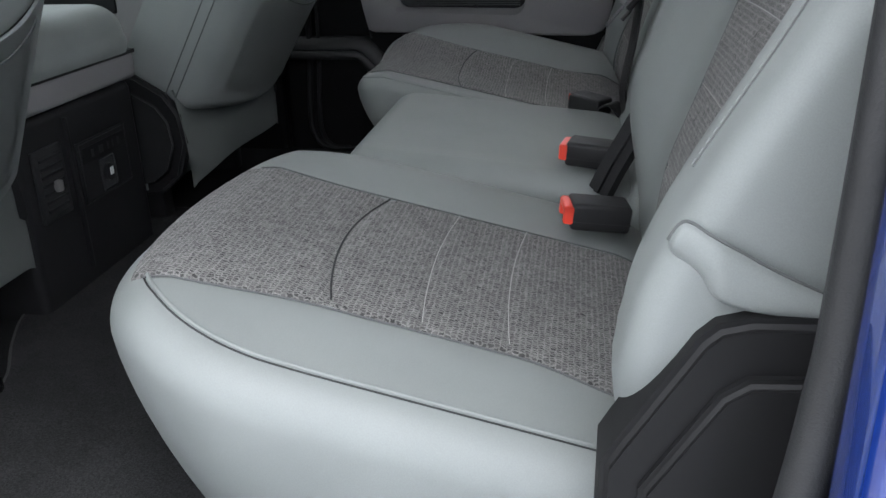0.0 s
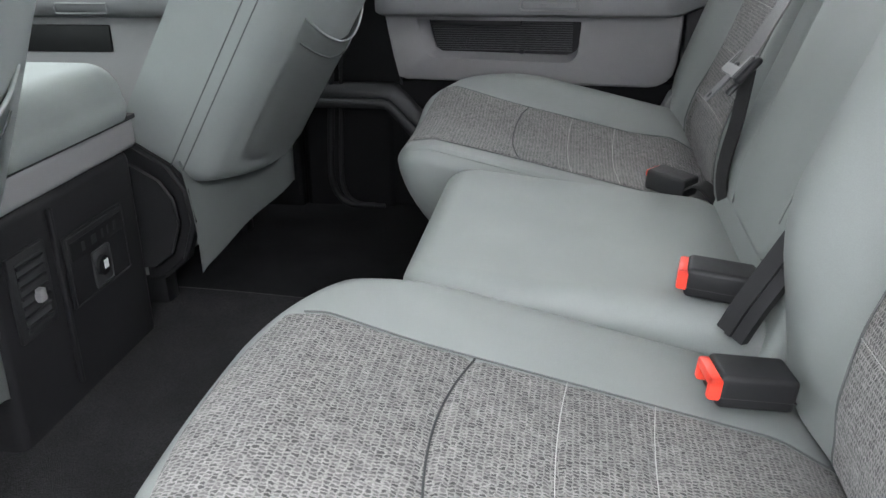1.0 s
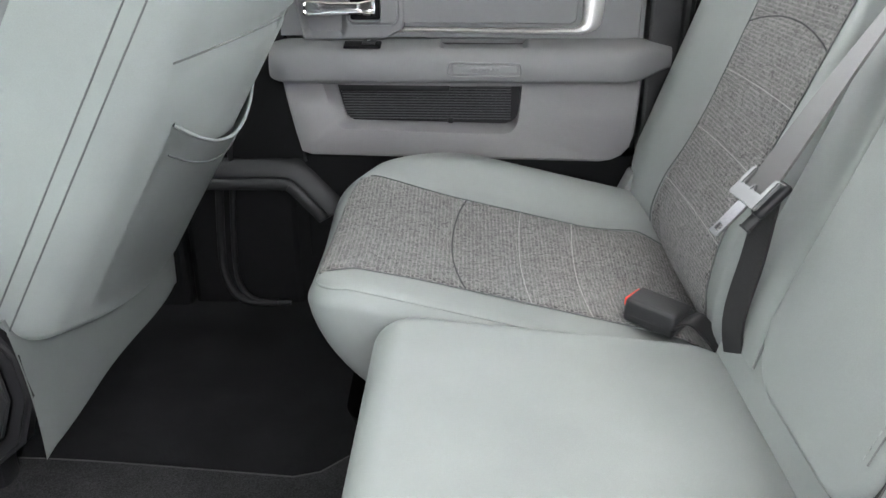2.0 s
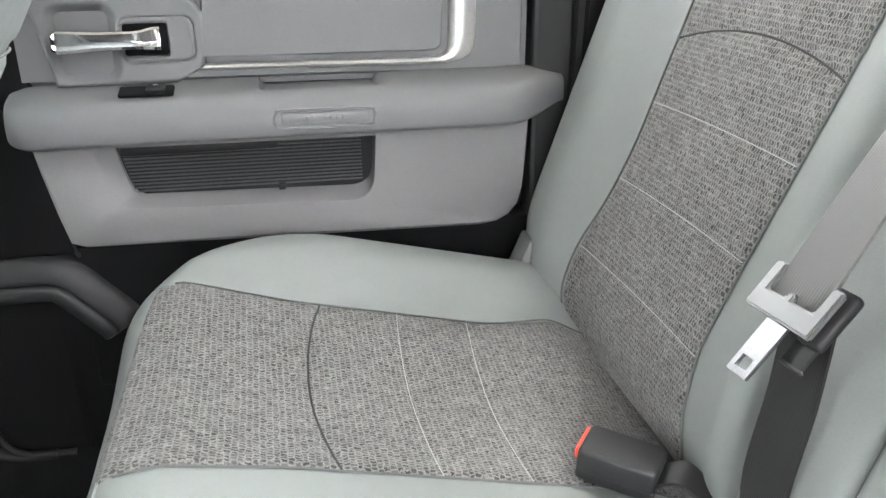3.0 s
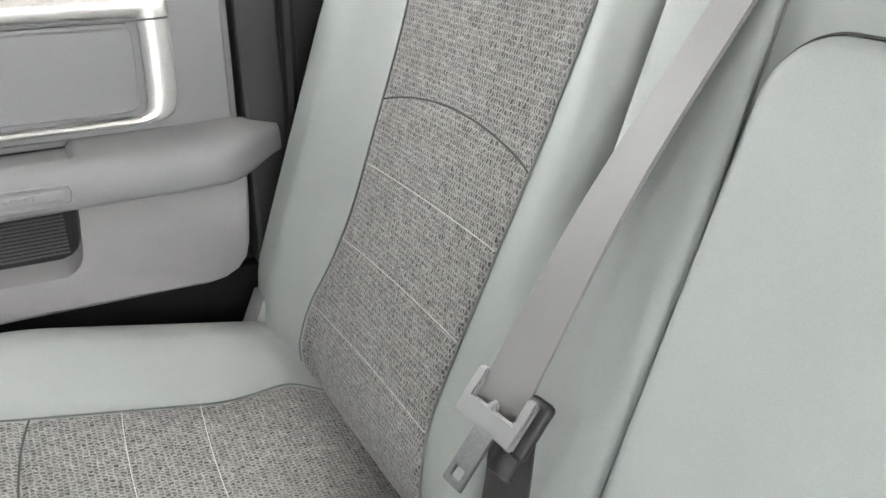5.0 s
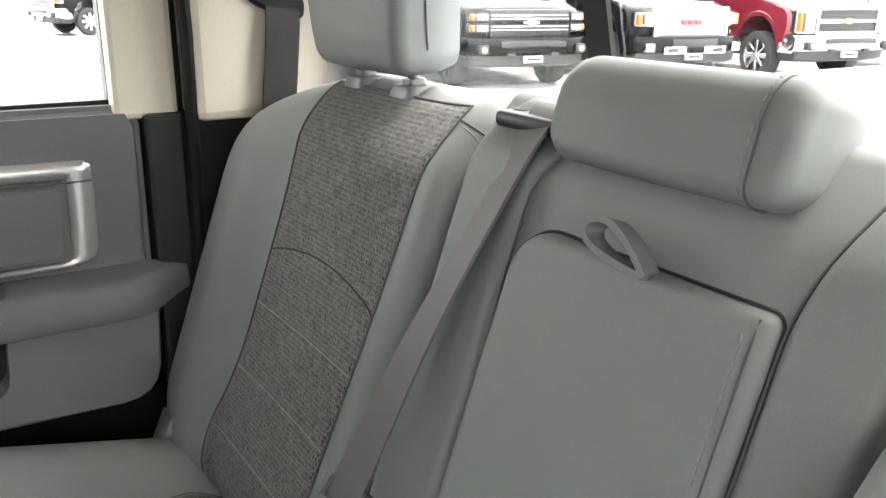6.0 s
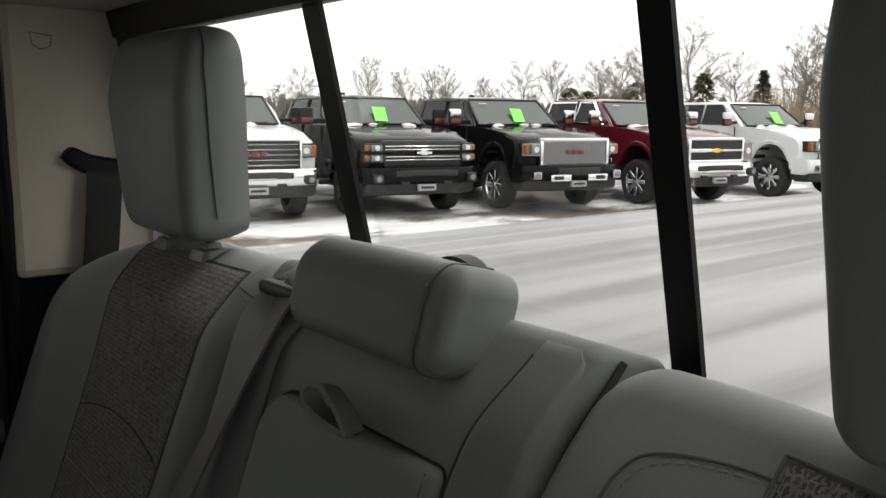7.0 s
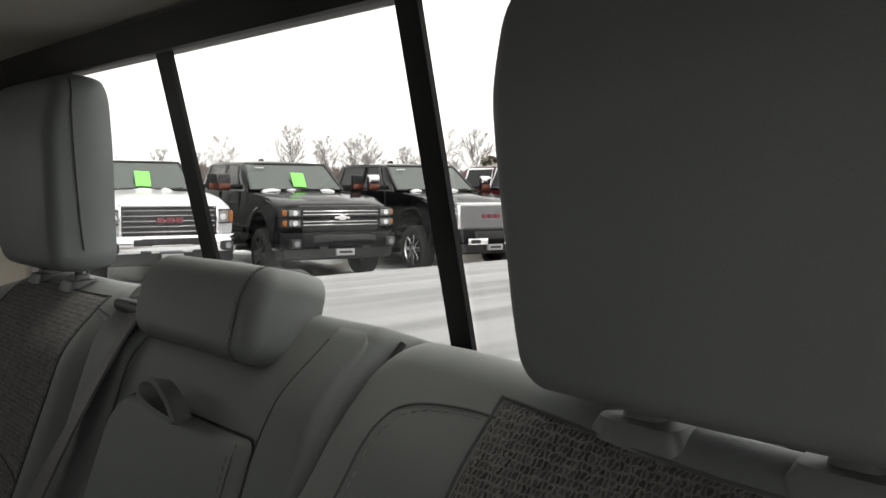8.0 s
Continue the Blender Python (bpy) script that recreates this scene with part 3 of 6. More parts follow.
def outer_cushion(seat, side, bolster):
    """The outer seat cushion with its woven middle panel; side +1 is the driver side."""
    lo, hi = (0.158, 0.665) if side > 0 else (-0.66, -0.222)
    fr = (0.17, 0.175) if side > 0 else (0.17, 0.05)
    pad = Pad(lo, hi, -0.386 if side > 0 else -0.370, 0.13, (fr[0], fr[1], 0.05, 0.05), cushion_face(side, bolster), 0.038 if side > 0 else 0.024, 0.175 if side > 0 else 0.150, 0.0, (0.012 if side > 0 else 0.05, 0.050 if side > 0 else 0.09), 0.012 if side > 0 else 0.004)
    part("cushion", pad.body(), VINYL, seat, "grey vinyl cushion", matrix=FC)
    inner = lambda y: 0.295 - 0.012 * smoothstep(-0.22, -0.38, y)
    outer = lambda y: (0.548 if side > 0 else 0.535) + 0.014 * smoothstep(-0.2, -0.34, y) - (0.008 if side > 0 else 0.03) * smoothstep(-0.345, -0.385, y) + 0.02 * smoothstep(-0.04, 0.06, y)
    seams = [lambda x, b=b, k=k: b - k * bow(x * side, 0.29, 0.54) for b, k in ((-0.192, 0.02), (-0.117, 0.008), (-0.045, 0.008))]

    def where(u, v):
        y0 = -0.357 - 0.024 * bow(u, 0, 1) if side > 0 else -0.366 + 0.022 * u - 0.008 * bow(u, 0, 1)
        y = y0 + (0.118 - y0) * v
        a, b = inner(y), outer(y)
        return (side * (a + (b - a) * u), y)

    def groove(x, y):
        return groove_line(y - seams[0](x), 0.009, 0.0024) + groove_line(y - seams[1](x), 0.006, 0.0014) + groove_line(y - seams[2](x), 0.006, 0.0014)
    part("cloth_panel", pad.patch(where, 40, 150, 0.003, groove), CLOTH, seat, "grey woven cloth panel", matrix=FC)
    for u in (0.0, 1.0):
        part("seam", tube([(x, y, pad.z(x, y) + 0.0012) for x, y in [where(u, i / 60) for i in range(2, 61)]], 0.0009, 6), SEAM, seat, matrix=FC)
    n = 24
    for k, s in enumerate(seams):
        pts = [(side * (0.297 + 0.236 * i / n), s(side * (0.297 + 0.236 * i / n))) for i in range(n + 1)]
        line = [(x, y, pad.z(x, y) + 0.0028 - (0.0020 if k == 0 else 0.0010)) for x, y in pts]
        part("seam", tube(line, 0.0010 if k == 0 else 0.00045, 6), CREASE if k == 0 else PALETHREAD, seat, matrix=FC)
    if side > 0:
        # piping round the near side and the front corner
        edge = pad.outline(0.036)
        pts = [(x, y, pad.face(x, y) - pad.drop(0.036) + 0.0004) for x, y in edge if x > 0.50 and y < 0.09]
        part("piping", tube(pts, 0.0022, 8), VINYL, seat, matrix=FC)
        edge = pad.outline(0.0325)
        pts = [(x, y, pad.face(x, y) - pad.drop(0.0325)) for x, y in edge if x > 0.50 and y < 0.09]
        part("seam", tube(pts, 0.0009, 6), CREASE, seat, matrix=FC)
    else:
        edge = [p for p in pad.outline(0.011) if p[0] > -0.32 and p[1] < 0.0]
        part("seam", tube([(x, y, pad.face(x, y) - pad.drop(0.011) - 0.0002) for x, y in edge], 0.0016, 6), VINYL, seat, matrix=FC)
        # the dark base below
        rim = [(x, y) for x, y in pad.outline(0.008)]
        base = bmesh.new()
        for z0, k in ((-0.148, 0.90), (-0.215, 0.82)):
            pts = [((x + 0.44) * k - 0.44, (y + 0.10) * k - 0.10) for x, y in rim]
            ring = [base.verts.new((x, y, z0)) for x, y in pts]
            if z0 < -0.2:
                for i in range(len(ring)):
                    base.faces.new((upper[i], upper[(i + 1) % len(ring)], ring[(i + 1) % len(ring)], ring[i]))
            upper = ring
        part("seat_base", base, KICK, seat, "black base below the cushion", matrix=FC)
    return pad


def outer_back(seat, side):
    """The outer backrest with its woven middle panel."""
    lo, hi = (0.177, 0.70) if side > 0 else (-0.70, -0.2268)

    def face(x, y):
        o = x * side
        z = (0.034 + (0.026 * smoothstep(0.32, 0.10, y) if side > 0 else 0.0)) * smoothstep(0.555, 0.63, o) * smoothstep(0.56, 0.40, y)
        z += 0.012 * smoothstep(0.31, 0.24, o)
        z += (0.040 if side > 0 else 0.0) * smoothstep(0.285, 0.215, o) * smoothstep(0.0, 0.15, y) * smoothstep(0.46, 0.34, y)
        z += -0.02 * smoothstep(0.10, -0.03, y) - 0.014 * smoothstep(0.030, -0.035, y)
        z += -0.04 * smoothstep(0.44, 0.56, y)
        return z
    rad = (0.03, 0.12, 0.19, 0.04) if side > 0 else (0.12, 0.03, 0.04, 0.19)
    pad = Pad(lo, hi, -0.04, 0.546, rad, face, 0.021 if side > 0 else 0.036, 0.10, 0.0, 0.01)

    def dip(x, y):
        o = x * side
        if side > 0:
            return (0.001 + 0.016 * smoothstep(0.25, 0.46, o)) * smoothstep(0.36, 0.53, y)
        return 0.002 * smoothstep(0.27, 0.36, o) * smoothstep(0.66, 0.56, o) * smoothstep(0.40, 0.53, y)

    def bend(bm):
        for v in bm.verts:
            v.co.y -= dip(v.co.x, v.co.y)
        return bm
    part("backrest", bend(pad.body()), VINYL, seat, "grey vinyl backrest", matrix=FB)
    inner = lambda y: 0.315 - (0.02 if side > 0 else 0.045) * smoothstep(0.05, 0.50, y)
    outer = lambda y: 0.585 - 0.04 * smoothstep(0.0, 0.22, y) + 0.015 * smoothstep(0.35, 0.52, y)
    arcs = [lambda x, b=b, k=k: b + k * bow(x * side, 0.28, 0.55) for b, k in ((0.308, 0.022), (0.245, 0.003), (0.163, 0.003), (0.077, 0.003))]

    def where(u, v):
        y = -0.03 + 0.553 * v
        a, b = inner(y), outer(y)
        return (side * (a + (b - a) * u), y)

    def groove(x, y):
        return groove_line(y - arcs[0](x), 0.009, 0.0024) + sum(groove_line(y - a(x), 0.005, 0.0013) for a in arcs[1:])
    part("cloth_panel", bend(pad.patch(where, 40, 170, 0.003, groove)), CLOTH, seat, "grey woven cloth panel", matrix=FB)
    for u in (0.0, 1.0):
        part("seam", bend(tube([(x, y, pad.z(x, y) + 0.0012) for x, y in [where(u, i / 60) for i in range(61)]], 0.0011, 6)), SEAM, seat, matrix=FB)
    part("seam", bend(tube([(x, y, pad.z(x, y) + 0.0012) for x, y in [where(i / 30, 1.0) for i in range(31)]], 0.0011, 6)), SEAM, seat, matrix=FB)
    n = 24
    for k, s in enumerate(arcs):
        a, b = inner(s(0.4)) + 0.003, outer(s(0.4)) - 0.003
        pts = [(side * (a + (b - a) * i / n), s(side * (a + (b - a) * i / n))) for i in range(n + 1)]
        line = [(x, y, pad.z(x, y) + 0.0028 - (0.0020 if k == 0 else 0.0010)) for x, y in pts]
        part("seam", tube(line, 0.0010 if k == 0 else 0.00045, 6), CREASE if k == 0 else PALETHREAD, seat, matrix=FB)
    # stitched edge of the side panel
    path = line2([(side * 0.222, 0.40), (side * 0.221, 0.43), (side * 0.221, 0.47)], 8) + line2([(side * 0.222, 0.482), (side * 0.229, 0.496), (side * 0.245, 0.504), (side * 0.275, 0.509), (side * 0.30, 0.510)], 6)
    part("seam", bend(tube([(x, y, pad.z(x, y) + 0.0002) for x, y in path], 0.0009, 6)), SEAM, seat, matrix=FB)
    if side > 0:
        edge = line2([(0.650, 0.165), (0.652, 0.30), (0.640, 0.42), (0.60, 0.50)], 10)
        part("seam", bend(tube([(x, y, pad.z(x, y) + 0.0002) for x, y in edge], 0.0008, 6)), SEAM, seat, matrix=FB)
        part("stitching", bend(stitches([(x - 0.006, y, pad.z(x - 0.006, y)) for x, y in edge])), THREAD, seat, matrix=FB)
    part("stitching", bend(stitches([(x + side * 0.006, y - 0.003, pad.z(x + side * 0.006, y - 0.003)) for x, y in path])), THREAD, seat, matrix=FB)
    return pad


def outer_headrest(seat, yc, half=0.115, low=0.0, wide=1.0):
    """A tall headrest on two posts, each in a grey guide."""
    m = frame3((0.268, yc, 1.598), (0, -1, 0), (-0.07, 0, 0.9975), (-0.9975, 0, -0.07))
    pad = Pad(-half, half, -0.014 - 1.3 * low, 0.212, (0.022, 0.022, 0.036, 0.036), lambda x, y: 0.036 - 0.28 * x * x - 0.018 * smoothstep(0.13, 0.22, y) - 0.004 * smoothstep(0.03, -0.02, y), 0.017, 0.044, 0.003, 0.004)
    base = 0.85 + 10 * low
    narrow = lambda y: base + (1 - base) * smoothstep(-0.02, 0.15, y)
    bm = pad.body()
    for v in bm.verts:
        v.co.x *= narrow(v.co.y)
    head = part("headrest", bm, VINYL, seat, "grey vinyl headrest", matrix=m)
    for s in (-1, 1):
        k = half + 0.0026
        side_seam = spline([(s * (k - 0.020), -0.0125 - 1.3 * low, -0.006), (s * (k - 0.002), 0.010, -0.004), (s * k, 0.03, -0.002), (s * k, 0.10, 0.002), (s * k, 0.165, 0.002), (s * (k - 0.004), 0.19, -0.002), (s * (k - 0.018), 0.208, -0.006)], 8)
        part("seam", tube([(p.x * narrow(p.y), p.y, p.z) for p in side_seam], 0.0010, 6), SEAM, head)
        bm = bmesh.new()
        cyl(bm, (s * 0.054, 0.006, -0.012), (s * 0.054, -0.030 - low, -0.014), 0.0065)
        part("post", bm, STEEL, head, "steel post")
        bm = bmesh.new()
        rings = []
        for w0, w1, y in ((0.025, 0.022, -0.056), (0.0245, 0.0215, -0.037), (0.0205, 0.017, -0.0285), (0.0105, 0.0105, -0.0275), (0.0095, 0.0095, -0.022)):
            rings.append([bm.verts.new((s * 0.054 + math.copysign(abs(math.cos(a)) ** 0.45, math.cos(a)) * w0 * wide, y - low, -0.013 + math.copysign(abs(math.sin(a)) ** 0.45, math.sin(a)) * w1)) for a in [2 * math.pi * i / 24 for i in range(24)]])
        for q, r in zip(rings, rings[1:]):
            for i in range(24):
                bm.faces.new((q[i], q[(i + 1) % 24], r[(i + 1) % 24], r[i]))
        bm.faces.new(rings[-1])
        bmesh.ops.recalc_face_normals(bm, faces=bm.faces)
        part("post_guide", bm, GUIDE, head, "grey plastic guide")
    return head


near_seat = empty("rear_seat", Matrix.Identity(4), "grey vinyl single rear seat with woven cloth panels", "car seat", "rear seats")
outer_cushion(near_seat, 1, -0.008)
outer_back(near_seat, 1)
flap_top = spline([(0.054, 0, 1.224), (0.062, 0, 1.236), (0.075, 0, 1.231), (0.090, 0, 1.2235), (0.115, 0, 1.210), (0.160, 0, 1.190)], 8)
flap_low = spline([(0.0545, 0, 1.221), (0.058, 0, 1.215), (0.071, 0, 1.207), (0.083, 0, 1.193), (0.110, 0, 1.186), (0.160, 0, 1.184)], 8)


def flap_at(u, v):
    k = min(int(round(u * (len(flap_top) - 1))), len(flap_top) - 1)
    p = flap_top[k].lerp(flap_low[k], v)
    y = -0.676 - 0.012 * smoothstep(0.052, 0.085, p.x)
    return (p.x, y - 0.007 * max(math.sin(math.pi * v), 0.0) ** 0.5 * smoothstep(0.0, 0.12, u), p.z)


part("bolster_flap", sheet(flap_at, len(flap_top) - 1, 14), VINYL, near_seat, "folded vinyl edge of the bolster")
part("seam", tube([flap_at(i / 40, 0.0) for i in range(41)], 0.0012, 6), SEAM, near_seat)
outer_headrest(near_seat, -0.424, 0.129, 0.006, 1.2)
far_seat = empty("rear_seat", Matrix.Identity(4), "grey vinyl double rear seat with woven panel and folding armrest", "car seat", "rear seats")
outer_cushion(far_seat, -1, 0.038)
outer_back(far_seat, -1)
outer_headrest(far_seat, 0.476)

part("hinge_cover", boxed((-0.018, -0.020, -0.030), (0.014, 0.020, 0.026), 0.006, 2, Matrix.Translation((0.062, 0.674, 1.108)) @ Matrix.Rotation(radians(24), 4, "Y")), DOOR_SOFT, far_seat, "small grey hinge cover")

# middle place
mid_c = Pad(-0.232, 0.156, -0.290, 0.13, (0.05, 0.04, 0.03, 0.03), lambda x, y: 0.016 - 0.10 * (y + 0.265) - 0.020 * smoothstep(0.04, 0.12, y), 0.032, 0.165, 0.004, 0.02)
part("cushion", mid_c.body(), VINYL, far_seat, "plain grey vinyl middle cushion", matrix=FC)


def mid_face(x, y):
    return 0.002 - 0.03 * smoothstep(0.47, 0.56, y) - 0.01 * smoothstep(0.10, -0.03, y)


mid_b = Pad(-0.2225, 0.172, -0.06, 0.548, (0.02, 0.02, 0.012, 0.012), mid_face, 0.013, 0.10, 0.0, 0.0)
part("backrest", mid_b.body(), VINYL, far_seat, "plain grey vinyl middle backrest", matrix=FB)
arm = Pad(-0.120, 0.104, 0.03, 0.445, (0.06, 0.05, 0.008, 0.040), lambda x, y: 0.0125 - 0.006 * smoothstep(0.1, 0.0, y), 0.010, 0.0, 0.0, 0.0)
mid_left = lambda y: -0.1225 - 0.004 * smoothstep(0.30, 0.44, y) + 0.026 * smoothstep(0.455, 0.535, y)
mid_right = lambda y: 0.1065 + 0.024 * smoothstep(0.425, 0.545, y)


def side_left(u, v):
    y = 0.02 + 0.527 * v
    left = -0.214 + 0.024 * smoothstep(0.512, 0.547, y)
    return (left + (mid_left(y) - left) * u, y)


def side_right(u, v):
    y = 0.02 + 0.527 * v
    return (mid_right(y) + (0.1690 - 0.010 * smoothstep(0.530, 0.547, y) - mid_right(y)) * u, y)


for fn in (side_left, side_right):
    part("side_panel", mid_b.patch(fn, 24, 80, 0.0055, None, 0.05), VINYL, far_seat, "grey vinyl side panel beside the armrest", matrix=FB)
armrest = part("armrest", arm.body(), VINYL, far_seat, "folded-up grey vinyl armrest", matrix=FB)
part("seam", tube([(x, y, mid_b.z(x, y) + 0.001) for x, y in arm.outline(-0.0012, 16)], 0.0010, 6, closed=True), CREASE, armrest)
part("stitching", stitches([(x, y, arm.z(x, y)) for x, y in line2([(0.086, 0.08), (0.088, 0.25), (0.088, 0.435)])]), THREAD, armrest)
part("seam", tube([(x, y, arm.z(x, y) + 0.0002) for x, y in line2([(0.093, 0.08), (0.095, 0.25), (0.095, 0.44)])], 0.0008, 6), SEAM, armrest)
# near-black cord drawn in place of the shade between the two backrests
part("gap_shade", tube([(0.1745, 0.06 + 0.0117 * i, mid_b.z(0.160, 0.06 + 0.0117 * i) - 0.009 - 0.016 * smoothstep(26, 41, i)) for i in range(42)], 0.0026, 8), CREASE, far_seat, "dark cord standing for the shade in the gap between the seats", matrix=FB)
# pull loop of the armrest
loop = spline([(0.016, 0.441, 0.014), (0.004, 0.455, 0.020), (-0.013, 0.465, 0.026), (-0.027, 0.461, 0.028), (-0.026, 0.451, 0.026), (-0.010, 0.443, 0.020), (0.014, 0.439, 0.014)], 6)
turns = [Vector((0, 0, 1)).cross(loop[min(i + 1, len(loop) - 1)] - loop[max(i - 1, 0)]) for i in range(len(loop))]
part("pull_loop", strap(loop, turns, 0.017, 0.0022), VINYL, armrest, "grey fabric pull loop")
for edge in (mid_left, mid_right):
    part("seam", tube([(edge(y), y, mid_b.z(edge(y), y) + 0.0015) for y in [0.03 + 0.0125 * i for i in range(41)]], 0.0010, 6), SEAM, far_seat, matrix=FB)
# middle headrest: a low loaf with end caps
mh = frame3((0.209, 0.02, 1.546), (0, -1, 0), (0.25, 0, 0.968), (-0.968, 0, 0.25))
hp = Pad(-0.108, 0.093, 0.009, 0.085, (0.024, 0.018, 0.018, 0.026), lambda x, y: 0.0 - 0.15 * (y - 0.03) ** 2 - 0.008 * smoothstep(0.05, 0.09, y), 0.014, 0.062, 0.002, 0.0)
mid_head = part("headrest", hp.body(), VINYL, far_seat, "low grey vinyl middle headrest", matrix=mh)
SX = 0.070
ring = [(SX, 0.0078, z) for z in (-0.055, -0.045, -0.035, -0.025, -0.017)] + [(SX, y, hp.z(SX, y) + 0.0006) for y in [0.010 + 0.074 * (0.5 - 0.5 * math.cos(math.pi * i / 24)) for i in range(25)]] + [(SX, 0.0862, z) for z in (-0.030, -0.042, -0.055)]
ring = [Vector(p) for p in ring]
part("seam", tube(ring, 0.0008, 6), SEAM, mid_head)
part("stitching", stitches([(p.x - 0.005, p.y, p.z) for p in ring], 0.005, 0.004, 0.0006), THREAD, mid_head)

# ---- middle seat belt ----
belt = empty("seat_belt", pose(0.244, 0.165, 1.585), "centre seat belt with a grey strap, latch plate and black tail", "seat belt")
off = Vector((0.244, 0.165, 1.585))


def rel(pts, o):
    return [Vector(p) - o for p in pts]


part("strap", strap(rel(spline([(0.275, 0.163, 1.574), (0.250, 0.164, 1.578), (0.205, 0.168, 1.512), (0.145, 0.196, 1.385), (0.0795, 0.2055, 1.255)], 6), off), [(-0.80 - 0.12 * smoothstep(0.2, 0.5, i / 24), 0.02 + 0.26 * smoothstep(0.15, 0.5, i / 24) - 0.48 * smoothstep(0.55, 1.0, i / 24), 0.60 - 0.29 * smoothstep(0.2, 0.5, i / 24)) for i in range(25)], 0.038), BELT_GREY, belt, "grey ribbed webbing")
part("tail_strap", strap(rel(spline([(0.092, 0.200, 1.262), (0.085, 0.197, 1.20), (0.074, 0.195, 1.12), (0.092, 0.19, 1.05), (0.115, 0.19, 1.02)], 5), off), (-0.94, -0.15, 0.33), 0.040), BELT_BLACK, belt, "black ribbed webbing")
tm = frame3(Vector((0.078, 0.199, 1.262)) - off, (0.08, -0.99, 0.02), (0.65, 0.08, 0.75), (-0.744, -0.047, 0.65))


def grid_plate(xs, ys, gone, z0, z1, bevel=0.0):
    """A flat plate of cells, some left out."""
    bm = bmesh.new()
    grid = [[bm.verts.new((x, y, z1)) for x in xs] for y in ys]
    for j in range(len(ys) - 1):
        for i in range(len(xs) - 1):
            if (i, j) not in gone:
                bm.faces.new((grid[j][i], grid[j][i + 1], grid[j + 1][i + 1], grid[j + 1][i]))
    bmesh.ops.delete(bm, geom=[v for v in bm.verts if not v.link_faces], context="VERTS")
    rim = [e for e in bm.edges if len(e.link_faces) == 1]
    bmesh.ops.solidify(bm, geom=bm.faces[:], thickness=z1 - z0)
    if bevel:
        es = [e for e in bm.edges if len(e.link_faces) == 2 and e.calc_face_angle(0) > 1.0]
        bmesh.ops.bevel(bm, geom=es, offset=bevel, segments=2, affect="EDGES")
    bmesh.ops.recalc_face_normals(bm, faces=bm.faces)
    return bm


clip = bmesh.new()
box(clip, (0.014, -0.016, -0.008), (0.034, 0.024, 0.001), 0.004, 3)
box(clip, (-0.030, -0.012, -0.007), (0.020, -0.002, -0.0005), 0.002)
box(clip, (-0.028, 0.013, -0.008), (0.020, 0.021, -0.002), 0.002)
plate = part("latch_plate", clip, BLACK, belt, "black plastic latch plate", matrix=tm)
part("trim_plate", grid_plate((-0.031, -0.022, -0.006, 0.000, 0.019, 0.028), (-0.014, 0.001, 0.006, 0.020), {(1, 1), (3, 1), (1, 2), (2, 2), (3, 2)}, 0.0005, 0.0060, 0.0014), LATCH, plate, "grey plastic face")
part("tongue", grid_plate((-0.011, -0.0055, 0.0035, 0.009), (-0.054, -0.049, -0.0415, -0.026, -0.011), {(1, 1)}, -0.0012, 0.0014, 0.0007), STEEL, plate, "bright steel tongue")
part("short_loop", boxed((0.010, -0.030, -0.010), (0.028, -0.012, -0.007), 0.001), BELT_BLACK, plate, "short loop of dark webbing")
part("loop_edge", boxed((0.009, -0.032, -0.0105), (0.029, -0.0295, -0.0065), 0.001), TRIMGREY, plate, "worn grey edge")
bm = boxed((0.236, 0.120, 1.560), (0.292, 0.216, 1.573), 0.005, 3)
bmesh.ops.translate(bm, vec=-off, verts=bm.verts)
guide = part("belt_guide", bm, COVER, belt, "grey plastic belt guide")
# raised dark pads stand for the shade inside the slots
for y0, y1 in ((0.126, 0.142), (0.192, 0.210)):
    bm = boxed((0.246, y0, 1.566), (0.276, y1, 1.5742), 0.005, 3)
    bmesh.ops.translate(bm, vec=-off, verts=bm.verts)
    part("slot", bm, CREASE, guide, "dark slot")
bm = boxed((0.270, 0.138, 1.570), (0.290, 0.196, 1.580), 0.004, 3)
bmesh.ops.translate(bm, vec=-off, verts=bm.verts)
part("hood", bm, COVER, guide)

# ---- buckles ----


def buckle(m, button, label):
    b = empty("seat_belt_buckle", m, label, "buckle", "seat belt buckles")
    part("housing", boxed((0.004, -0.021, -0.015), (0.068, 0.021, 0.015), 0.005, 3), BLACK if button else COVER, b, "black plastic housing")
    part("shell_joint", boxed((0.0062, -0.0212, -0.0052), (0.0682, 0.0212, -0.0042), 0.0004, 1), CREASE, b)
    if button:
        bm = bmesh.new()
        box(bm, (-0.004, -0.020, -0.009), (0.012, -0.011, 0.0115), 0.003, 2)
        box(bm, (-0.004, 0.011, -0.009), (0.012, 0.020, 0.0115), 0.003, 2)
        box(bm, (-0.004, -0.020, 0.002), (0.012, 0.020, 0.0115), 0.003, 2)
        part("release_button", bm, RED, b, "bright red release button")
    else:
        part("release_button", boxed((0.0015, -0.017, 0.002), (0.0075, 0.017, 0.0125), 0.002, 2), RED, b, "red release button turned away")
    return b


buckle(pose(-0.006, -0.268, 1.092, 0, 6, 8), True, "black seat belt buckle with a red release button")
buckle(pose(-0.010, -0.108, 1.115, 0, 4, -10), True, "black seat belt buckle with a red release button")
buckle(pose(-0.002, 0.333, 1.081, 0, 5, -38), False, "black seat belt buckle lying face down on the cushion")
tagged(link("buckle_strap", strap(spline([(0.048, 0.290, 1.076), (0.062, 0.277, 1.086), (0.078, 0.266, 1.072), (0.098, 0.254, 1.048)], 5), (-0.2, 0.1, 1), 0.030), BELT_BLACK), "short black webbing behind a buckle", "strap")
